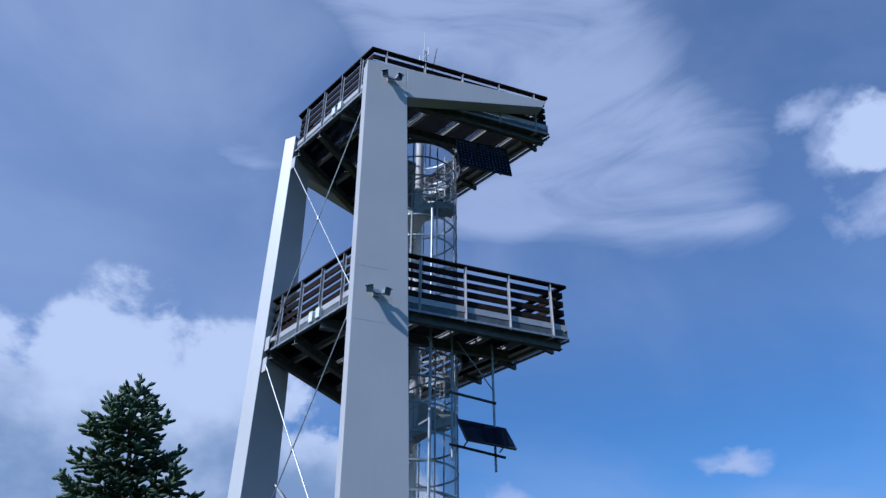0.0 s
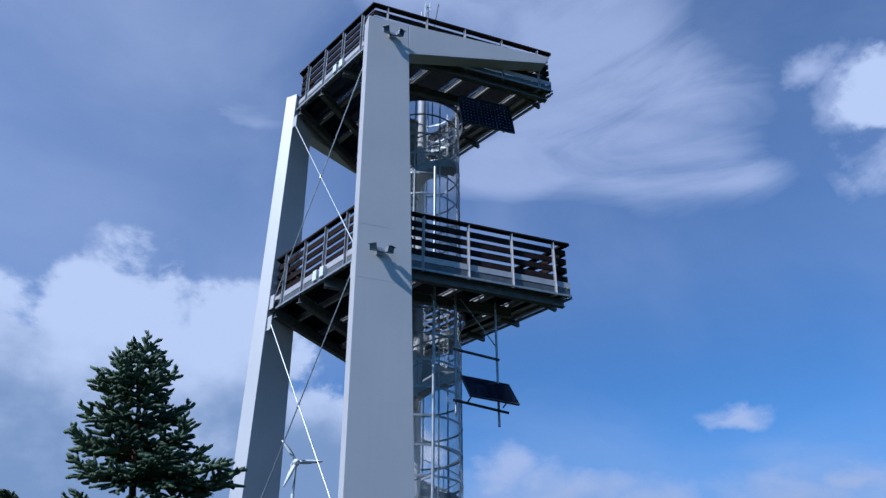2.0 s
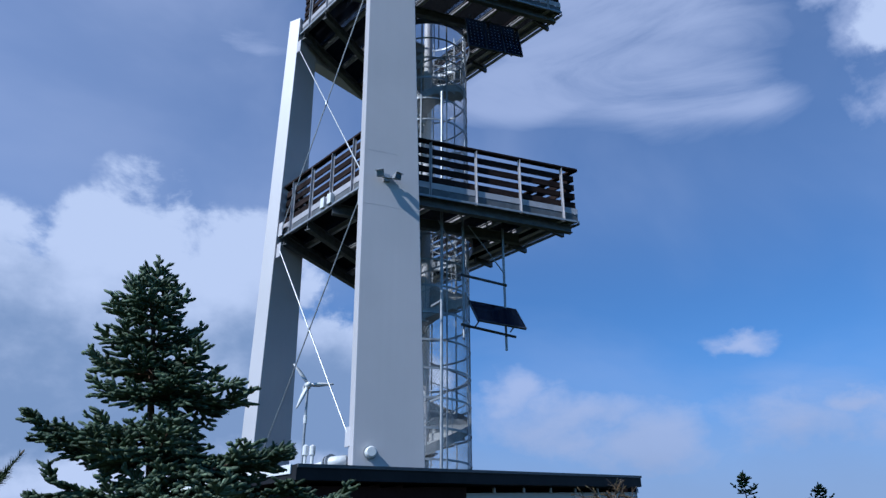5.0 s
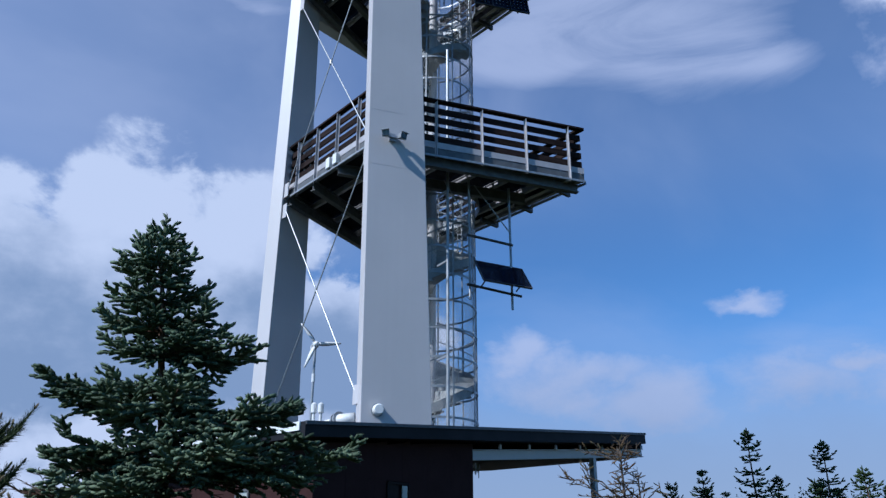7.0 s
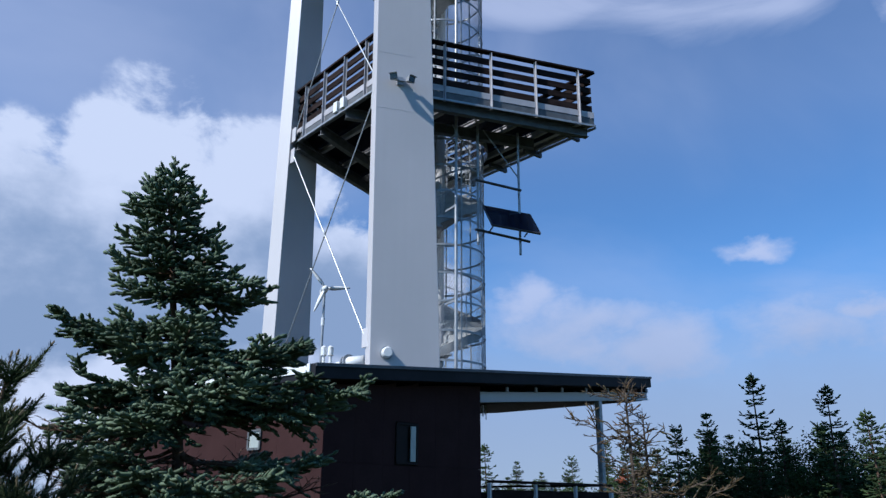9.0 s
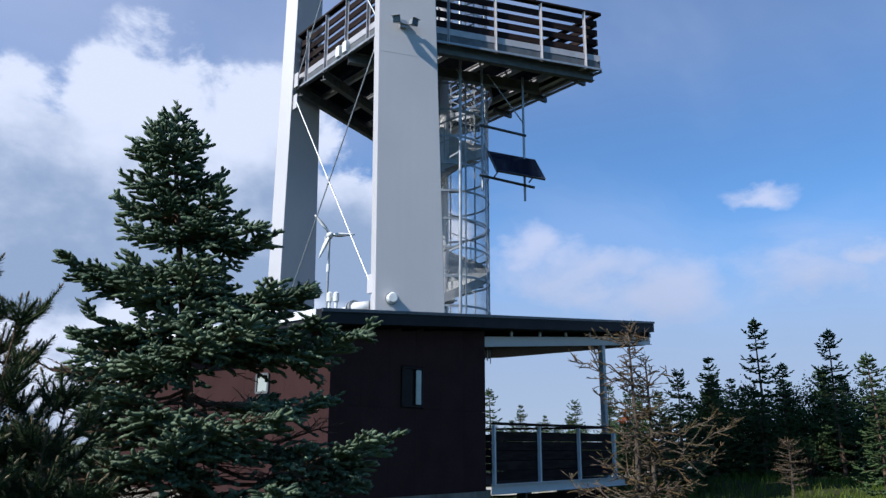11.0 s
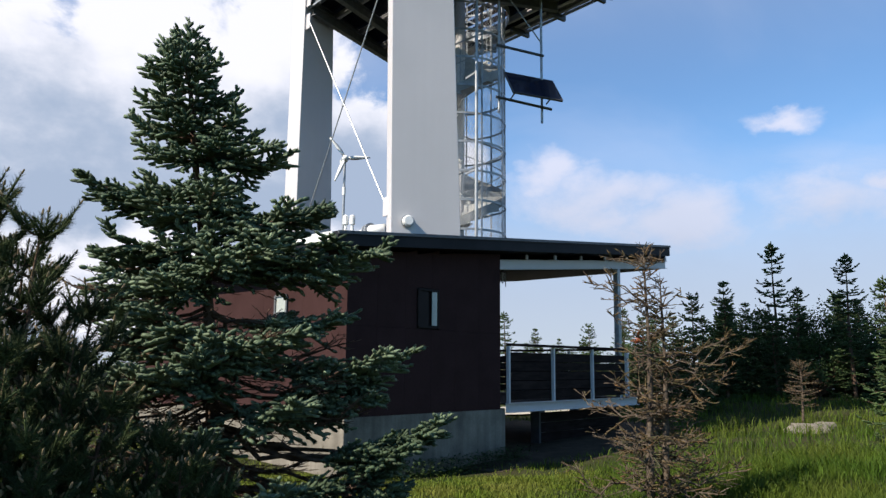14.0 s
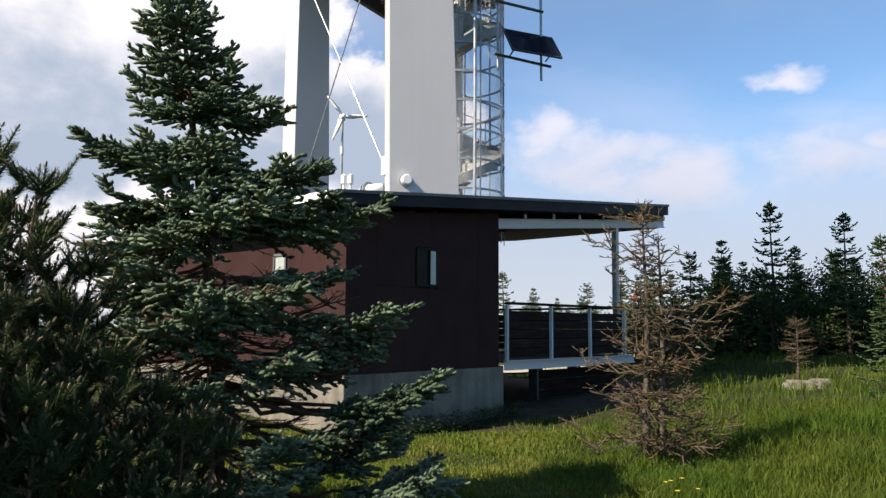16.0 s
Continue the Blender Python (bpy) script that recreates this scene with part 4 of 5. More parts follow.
# ------------------------------------------------------------------ roof equipment
def build_turbine():
    base = Vector((-2.98, 14.95, 3.78))
    t = thing("wind_turbine", base, "small white three-bladed wind turbine on a thin mast", "wind turbine")
    hub = base + UP * 1.93
    part("mast", Shape().tube([base, hub - UP * 0.08], 0.026, 10), GALV, t)
    part("mast_coupling", Shape().tube([base + UP * 1.18, base + UP * 1.34], 0.036, 10), PLASTIC_WHITE, t)
    axis = Vector((0.35, -0.93, 0.0)).normalized()
    side = axis.cross(UP)
    part("nacelle", Shape().tube([hub - axis * 0.22, hub - axis * 0.15, hub, hub + axis * 0.10, hub + axis * 0.15], [0.03, 0.06, 0.075, 0.06, 0.02], 14), PLASTIC_WHITE, t, smooth=True)
    for a in (52, 172, 292):
        d = (UP * math.sin(radians(a)) + side * math.cos(radians(a))).normalized()
        w = axis.cross(d)
        bl = Shape()
        secs = 7
        for i in range(secs):
            f = i / (secs - 1)
            chord = 0.68 * (0.055 + 0.05 * math.sin(min(1, f * 2.2) * math.pi / 2)) * (1 - 0.75 * f)
            tw = radians(28 * (1 - f))
            c = hub + axis * 0.08 + d * (0.06 + 0.46 * f) - axis * 0.05 * f * f
            cw = w * math.cos(tw) + axis * math.sin(tw)
            th = d.cross(cw) * 0.008 * (1.2 - f)
            bl.v += [tuple(c - cw * chord), tuple(c + th), tuple(c + cw * chord * 0.7), tuple(c - th)]
        for i in range(secs - 1):
            for k in range(4):
                p, q = i * 4 + k, i * 4 + (k + 1) % 4
                bl.f.append((p, q, q + 4, p + 4))
        bl.f += [(3, 2, 1, 0), tuple(range((secs - 1) * 4, secs * 4))]
        part("blade", bl, PLASTIC_WHITE, t, "white twisted blade", smooth=True)
    tail = Shape().prism([hub - axis * 0.2 - UP * 0.02, hub - axis * 0.5 - UP * 0.03, hub - axis * 0.55 + UP * 0.12, hub - axis * 0.42 + UP * 0.02], side * 0.012)
    part("tail_fin", tail, PLASTIC_WHITE, t)
    for k in range(3):
        a = 2.1 * k + 0.4
        foot = base + Vector((math.cos(a) * 0.3, math.sin(a) * 0.3, 0.0))
        part("stay", Shape().tube([foot, base + UP * 0.35], 0.012, 6), GALV, t)


build_turbine()


def build_roof_items():
    rz = lambda p: roof_z((p - P0).dot(U))
    d = Vector((-2.35, 13.75, 0))
    z = rz(d)
    dome = thing("roof_dome", d + UP * z, "low white domed skylight on the roof", "skylight")
    sh = Shape()
    n, m = 20, 5
    for j in range(m):
        f = j / m * math.pi / 2
        for i in range(n):
            a = 2 * math.pi * i / n
            sh.v.append((d.x + 0.48 * math.cos(f) * math.cos(a), d.y + 0.48 * math.cos(f) * math.sin(a), z + 0.02 + 0.17 * math.sin(f)))
    sh.v.append((d.x, d.y, z + 0.19))
    for j in range(m - 1):
        for i in range(n):
            sh.f.append((j * n + i, j * n + (i + 1) % n, (j + 1) * n + (i + 1) % n, (j + 1) * n + i))
    for i in range(n):
        sh.f.append(((m - 1) * n + i, (m - 1) * n + (i + 1) % n, m * n))
    part("dome", sh, PLASTIC_WHITE, dome, smooth=True)
    part("kerb", Shape().tube([d + UP * (z - 0.02), d + UP * (z + 0.05)], 0.52, 20), GALV, dome)
    e = Vector((-2.75, 14.35, 0))
    ze = rz(e)
    flue = thing("twin_flue", e + UP * ze, "two short capped white vent pipes", "vent")
    for k in (-0.06, 0.07):
        q = e + Vector((k, 0, 0))
        s = part("vent_pipe", Shape().tube([q + UP * (ze - 0.02), q + UP * (ze + 0.50)], 0.03, 10), PLASTIC_WHITE, flue)
        part("cap", Shape().tube([q + UP * (ze + 0.46), q + UP * (ze + 0.62), q + UP * (ze + 0.65)], [0.055, 0.055, 0.02], 12), PLASTIC_WHITE, s)
    g0 = A - EA * 0.22 + AB * 0.12 + NA * 0.05
    zg = rz(g0)
    duct = thing("roof_duct", g0 + UP * zg, "white round duct with a flanged elbow entering the column", "duct")
    run = [g0 + AB * 0.9 + UP * (zg + 0.13), g0 + AB * 0.35 + UP * (zg + 0.15), g0 + AB * 0.12 + EA * 0.02 + UP * (zg + 0.20), g0 + EA * 0.2 + UP * (zg + 0.22)]
    part("duct_pipe", Shape().tube(run, 0.11, 14), PLASTIC_WHITE, duct, smooth=True)
    for i, f in ((0, 0.9), (1, 0.6)):
        c = run[1].lerp(run[2], f)
        dd = (run[2] - run[1]).normalized()
        part("flange", Shape().tube([c - dd * 0.02, c + dd * 0.02], 0.16, 16), GALV, duct)
    hose = thing("cable_hose", at(-3.6, 1.6, roof_z(-3.6)), "thin bent conduit lying on the roof", "conduit")
    pts = []
    for i in range(12):
        f = i / 11
        p = at(-4.1 + 2.0 * f, 1.9 - 0.5 * f, 0)
        pts.append(p + UP * (rz(p) + 0.05 + 0.16 * abs(math.sin(f * 7))))
    part("tube", Shape().tube(pts, 0.018, 6), DARK_STEEL, hose, smooth=True)


build_roof_items()


# ------------------------------------------------------------------ plants
def needles(rng, twigs, per_metre, length, width, forward=0.75, lift=0.25, tip_tuft=True):
    """Needles as slim triangles round many twigs. twigs: rows of start (3), direction (3), length."""
    tw = np.asarray(twigs, dtype=float)
    count = np.maximum(3, (tw[:, 6] * per_metre).astype(int))
    idx = np.repeat(np.arange(len(tw)), count)
    n = len(idx)
    p, d, ln = tw[idx, 0:3], tw[idx, 3:6], tw[idx, 6]
    f = rng.random(n)
    base = p + d * (f * ln)[:, None]
    a = rng.normal(size=(n, 3))
    a -= d * np.sum(a * d, 1)[:, None]
    a /= np.linalg.norm(a, axis=1)[:, None] + 1e-9
    a[:, 2] += lift
    v = a + d * (forward + 0.5 * f ** 3)[:, None]
    v /= np.linalg.norm(v, axis=1)[:, None]
    s = np.cross(v, rng.normal(size=(n, 3)))
    s /= np.linalg.norm(s, axis=1)[:, None] + 1e-9
    ll = length * (0.75 + 0.5 * rng.random(n)) * (1 - 0.3 * f)
    verts = np.empty((n, 3, 3))
    verts[:, 0] = base - s * width / 2
    verts[:, 1] = base + s * width / 2
    verts[:, 2] = base + v * ll[:, None]
    return verts.reshape(-1, 3), np.arange(3 * n).reshape(-1, 3)


def cores(rng, twigs, radius):
    """A slim four-sided spindle inside each leafy twig, where the needles stand too close to tell apart."""
    tw = np.asarray(twigs, dtype=float)
    n = len(tw)
    p, d, ln = tw[:, 0:3], tw[:, 3:6], tw[:, 6]
    a = np.cross(d, rng.normal(size=(n, 3)))
    a /= np.linalg.norm(a, axis=1)[:, None] + 1e-9
    b = np.cross(d, a)
    verts = np.empty((n, 13, 3))
    swell = 0.8 + 0.4 * rng.random(n)
    for k, (u, v) in enumerate(((1, 0), (0, 1), (-1, 0), (0, -1))):
        side = a * u + b * v
        verts[:, k] = p + side * radius * 0.45
        verts[:, 4 + k] = p + d * (ln * 0.35)[:, None] + side * (radius * swell)[:, None]
        verts[:, 8 + k] = p + d * (ln * 0.86)[:, None] + side * (radius * 0.8 * swell)[:, None]
    verts[:, 12] = p + d * (ln * 1.0)[:, None]
    one = []
    for k in range(4):
        q = (k + 1) % 4
        one += [(k, q, 4 + q), (k, 4 + q, 4 + k), (4 + k, 4 + q, 8 + q), (4 + k, 8 + q, 8 + k), (8 + k, 8 + q, 12)]
    one = np.array(one)
    tris = (one[None] + (np.arange(n) * 13)[:, None, None]).reshape(-1, 3)
    return verts.reshape(-1, 3), tris


def joined(*pairs):
    v, t, o = [], [], 0
    for a, b in pairs:
        v.append(a)
        t.append(b + o)
        o += len(a)
    return np.concatenate(v), np.concatenate(t)


def spruce(name, base, height, profile, seed, label, mat, bark, density=220, needle=(0.017, 0.0036), spacing=0.24, per_whorl=7, sub=1.0,
           lean=(0.0, 0.0), bare=0.0, droop=0.25, group="", skip_low=0.12, side_gain=None, fine=True, category="spruce tree", crown_label="", core=0.0, bald=0.2, stub=(0.055, 0.10), thick_twigs=1.0, ragged=(0.62, 1.12), upturn=0.16, loose=0.2, tier=0.5, wiggle=0.012, hollow=0.0, puff=0.45, bold=(), dry=()):
    """A conifer: tapered trunk, whorls of limbs with side shoots, and needles round the shoots. profile: heights and reaches."""
    rr = random.Random(seed)
    rng = np.random.default_rng(seed)
    base = Vector(base)
    ob = thing(name, base, label, category, group)
    trunk, limbs, twigs = Shape(), Shape(), []
    line = []
    for i in range(12):
        f = i / 11
        line.append(base + Vector((lean[0] * f * height + 0.03 * height * 0.2 * math.sin(f * 7 + seed), lean[1] * f * height + 0.006 * height * math.cos(f * 6 + seed), f * height)))
    r0 = 0.012 * height + 0.015
    trunk.tube(line, [r0 * (1 - 0.93 * i / 11) + 0.004 for i in range(12)], 9)
    hs, rs = [h for h, _ in profile], [r for _, r in profile]

    def trunk_at(z):
        f = max(0.0, min(0.9999, z / height)) * 11
        i = int(f)
        return line[i].lerp(line[i + 1], f - i)

    def shoot(p, d, ln, depth, cover):
        """A leafy shoot, with shorter ones at its sides."""
        d = d.normalized()
        if rr.random() >= (bare if cover >= 0 else 0.97):
            twigs.append((*p, *d, ln))
        if fine or depth == 0:
            q = p + d * ln
            limbs.tube([p, q], [(0.0035 if depth == 0 else 0.0025) * (thick_twigs if cover >= 0 else 1.8), 0.0015 * thick_twigs], 3, cap=False)
        if depth == 0:
            k = int(ln / (0.055 / sub))
            flat = d.cross(UP)
            if flat.length < 0.1:
                flat = Vector((1, 0, 0))
            flat.normalize()
            for i in range(k):
                f = (i + 0.6) / (k + 0.4)
                sgn = 1 if i % 2 else -1
                dd = d * 0.75 + flat * sgn * rr.uniform(0.6, 0.95) + UP * rr.uniform(-0.6 * loose, loose)
                shoot(p + d * ln * f, dd, rr.uniform(*stub) * (1.15 - 0.4 * f), 1, cover)

    def limb(zz, turn, reach, f, slope=None, green=True):
        """A limb that sweeps out from the trunk, with leafy or dead shoots at both sides."""
        out = Vector((math.cos(turn), math.sin(turn), 0))
        rise = slope if slope is not None else 0.75 * max(0.0, (f - 0.72) / 0.28) - droop * (1 - f) * 0.9 + rr.uniform(-0.12, 0.12)
        pts = []
        segs = 7
        o = trunk_at(zz)
        for i in range(segs + 1):
            u = i / segs
            wob = Vector((rr.uniform(-1, 1), rr.uniform(-1, 1), rr.uniform(-1, 1))) * wiggle * reach
            pts.append(o + out * reach * u + UP * reach * (rise * u - droop * 0.55 * u * (1 - u) + upturn * u * u * u) + wob)
        br = 0.006 + 0.011 * reach
        limbs.tube(pts, [br * (1 - 0.85 * i / segs) + 0.0018 for i in range(segs + 1)], 5, cap=False)
        step = 0.085 / sub
        m = max(2, int(reach / step))
        bareness = bald + hollow * (1.9 if f < 0.3 else 1.0 if f < 0.48 else 0.0) if reach > 0.5 and green else 0.08
        if not green:
            f = -1
            m = max(2, m // 2)
        for i in range(m):
            u = bareness + (1 - bareness) * (i + rr.random() * 0.6) / m
            u = min(u, 0.999)
            j = min(segs - 1, int(u * segs))
            p = pts[j].lerp(pts[j + 1], u * segs - j)
            d = (pts[j + 1] - pts[j]).normalized()
            sd = d.cross(UP).normalized()
            room = reach * (1 - u)
            ln = min(0.46, 0.14 + 0.5 * room) * rr.uniform(0.7, 1.1)
            for sgn in (1, -1):
                dd = d * 0.8 + sd * sgn * rr.uniform(0.7, 1.0) + UP * rr.uniform(-1.2 * loose, loose)
                shoot(p, dd, ln, 0, f)
            if rr.random() < puff:
                shoot(p, d * 0.6 + UP * rr.uniform(0.3, 0.7), rr.uniform(0.06, 0.11), 1, f)
        shoot(pts[-2], pts[-1] - pts[-2], reach / segs + 0.08, 0, f)

    z = skip_low * height
    turn = rr.random() * 6.28
    while z < height * 0.985:
        f = z / height
        reach0 = float(np.interp(z, hs, rs))
        n = per_whorl if f < 0.9 else 5
        for k in range(n):
            turn += 2.39996 + rr.uniform(-0.25, 0.25)
            zz = z + rr.uniform(-tier, tier) * spacing
            reach = reach0 * rr.uniform(*ragged)
            if side_gain:
                reach *= 1 + side_gain * (1.25 - f) * math.cos(turn)
            if reach < 0.05:
                continue
            limb(zz, turn, reach, f)
        z += spacing * rr.uniform(0.8, 1.15) * (1.0 if f < 0.75 else 0.8)
    for zz, heading, reach, *slope in bold:
        limb(zz, radians(heading), reach, zz / height, slope[0] if slope else rr.uniform(-0.25, -0.15))
    for zz, heading, reach, slope in dry:
        limb(zz, radians(heading), reach, zz / height, slope, False)
    top = line[-1]
    shoot(top - UP * 0.15, UP, 0.24, 0, 1)
    part("trunk", trunk, bark, ob, smooth=True)
    tagged(part("branchwork", limbs, bark, ob), kind="stuff")
    if twigs:
        v, t = needles(rng, twigs, density, needle[0], needle[1])
        if core:
            v, t = joined((v, t), cores(rng, twigs, core))
        part_arrays("crown", v, t, mat, ob, crown_label, "stuff")
    return ob


BIG = [(0.0, 0.8), (2.0, 0.74), (2.5, 0.72), (2.9, 0.56), (3.15, 0.44), (3.4, 0.44), (3.65, 0.36), (3.85, 0.25), (4.02, 0.15), (4.12, 0.08), (4.25, 0.04)]
# heights, headings and reaches of the limbs below the close upper crown: the long ones at both sides, those before and behind the trunk
BOLD = [(3.80, 182, 0.34, 0.0), (3.60, 190, 0.37, -0.05), (3.40, 178, 0.38, -0.05), (3.42, -5, 0.36, 0.0), (3.30, 4, 0.50, -0.05), (3.86, 190, 0.32, 0.1), (3.88, -10, 0.26, 0.1),
        (0.86, -6, 1.38), (0.76, 8, 1.25), (0.66, -20, 1.35), (0.8, -34, 1.2), (0.62, -46, 1.25), (1.34, -4, 1.3), (1.3, 14, 1.2),
        (2.86, 184, 0.92, -0.08), (2.88, 197, 0.84, -0.08), (2.82, 172, 0.80, -0.08), (2.42, 183, 0.80), (2.40, 200, 0.78), (2.36, 168, 0.70), (2.20, 178, 0.89), (2.14, 192, 0.85), (2.0, 205, 0.78), (1.88, 176, 0.83), (1.80, 190, 0.74),
        (3.22, 0, 0.74), (3.20, -16, 0.70), (3.18, 14, 0.66), (2.80, 0, 1.04), (2.76, -14, 1.08), (2.78, 14, 0.98), (2.66, -30, 0.95), (2.44, 0, 1.42), (2.42, -9, 1.40), (2.46, -20, 1.20), (2.40, 12, 1.20), (2.40, -42, 1.00),
        (1.98, -8, 1.12), (1.42, 6, 1.25), (1.82, -36, 1.00), (1.86, -84, 0.95), (1.95, -110, 0.90), (1.36, -40, 1.15), (0.8, -48, 1.25), (1.1, -75, 0.90), (1.2, 215, 0.80), (1.7, 200, 0.70), (1.95, 60, 0.80), (1.62, -76, 1.00), (0.7, -14, 1.50), (1.68, 0, 1.52), (1.66, -10, 1.42), (1.12, -2, 1.74), (1.14, -9, 1.66), (1.08, -16, 1.58), (1.10, 6, 1.55), (0.42, -2, 1.78), (0.46, -13, 1.72), (0.40, -25, 1.62),
        (0.44, 8, 1.60), (1.72, -58, 1.05), (1.68, -46, 1.00), (1.70, -70, 1.00), (1.52, -88, 1.00), (1.50, -100, 0.95), (1.48, -132, 1.00), (1.46, -142, 1.02), (1.50, -120, 0.90), (0.55, -72, 1.15), (0.50, -58, 1.20), (0.52, -88, 1.05),
        (0.5, -110, 1.00), (0.45, 180, 0.78), (0.6, 205, 0.83), (1.0, 196, 0.70), (2.2, -90, 0.80), (2.3, -60, 0.85), (2.25, -125, 0.82), (0.9, 110, 0.90), (0.3, 90, 1.00)]
DRY = [(0.62 + 0.125 * i, (i * 137.5) % 360, 0.62 + 0.11 * ((i * 7) % 5), -0.12 - 0.03 * (i % 4)) for i in range(15)] + [(0.55 + 0.055 * i, -200 + (i * 83) % 220, 0.7 + 0.12 * ((i * 3) % 5), -0.10 - 0.04 * (i % 5)) for i in range(26)] + [(0.92, -6, 1.35, -0.20), (0.86, -22, 1.3, -0.22), (1.3, -15, 1.2, -0.2), (1.36, 200, 0.9, -0.15), (1.2, -150, 0.9, -0.2), (1.3, -95, 0.8, -0.2), (1.0, -120, 0.9, -0.2)]
spruce("blue_spruce", (-1.98, 5.74, 0.0), 4.27, BIG, 11, "bushy blue spruce with layered grey-green boughs and dead brown inner twigs", NEEDLE, BARK,
       density=250, needle=(0.021, 0.0060), spacing=0.23, per_whorl=7, lean=(-0.106, 0.0), droop=0.25, skip_low=0.58, sub=1.22, crown_label="blue-green needles", core=0.0145, bald=0.10, stub=(0.05, 0.095), upturn=0.20, loose=0.40, tier=0.14, wiggle=0.03, ragged=(0.42, 1.08), hollow=0.26, puff=0.9, bold=BOLD, dry=DRY)

DEAD = [(0.0, 0.95), (0.35, 1.12), (0.8, 0.85), (1.2, 0.66), (1.6, 0.52), (1.9, 0.30), (2.3, 0.14), (2.95, 0.08)]
dying = spruce("dead_spruce", (1.83, 9.25, 0.0), 2.93, DEAD, 23, "dying spruce with grey lichen twigs and a crooked brown top", RUST_NEEDLE, DEAD_BARK,
       density=90, needle=(0.020, 0.005), spacing=0.20, per_whorl=4, wiggle=0.085, upturn=0.30, droop=0.14, skip_low=0.04, sub=0.75, bare=0.55, thick_twigs=1.8, loose=0.5, tier=0.9, ragged=(0.3, 1.25), core=0.007, crown_label="sparse rust-brown needles",
       bold=[(2.30, 180, 0.68, 0.32), (2.36, 190, 0.5, 0.4), (2.78, 178, 0.42, 0.12), (2.80, 12, 0.22, 0.2), (2.82, -80, 0.2, 0.2), (2.84, 165, 0.3, 0.16), (2.05, 170, 0.45, 0.1), (2.0, 5, 0.35, 0.1)])
spruce("dead_spruce", (2.02, 9.30, 0.0), 2.62, [(h * 0.86, r * 0.72) for h, r in DEAD], 29, "slim dying spruce with a bare top and rust-brown twigs", RUST_NEEDLE, DEAD_BARK,
       density=90, needle=(0.020, 0.005), spacing=0.20, per_whorl=4, wiggle=0.08, upturn=0.2, droop=-0.1, skip_low=0.08, sub=0.8, bare=0.35, thick_twigs=1.7, loose=0.5, tier=0.9, ragged=(0.3, 1.3), core=0.007, crown_label="sparse rust-brown needles",
       bold=[(1.7, -5, 0.75, 0.18), (1.5, -20, 0.9, 0.2), (1.3, 10, 0.85, 0.15), (2.3, 20, 0.3, 0.5), (2.35, 170, 0.25, 0.6)])


def withered_tuft(tree, at_point, seed):
    """A tuft of red withered shoots on one of its twigs."""
    rng = np.random.default_rng(seed)
    d = rng.normal(size=(16, 3)) * (0.6, 0.6, 0.4) + (0.2, -0.1, 0.5)
    d /= np.linalg.norm(d, axis=1)[:, None]
    p = np.array(at_point) + rng.normal(size=(16, 3)) * 0.035
    twigs = np.concatenate([p, d, rng.uniform(0.06, 0.11, (16, 1))], 1)
    v, t = joined(needles(rng, twigs, 300, 0.022, 0.005), cores(rng, twigs, 0.006))
    part_arrays("withered_tuft", v, t, RED_NEEDLE, tree, "tuft of orange-red withered needles", "stuff")


withered_tuft(dying, (1.72, 9.18, 1.90), 5)


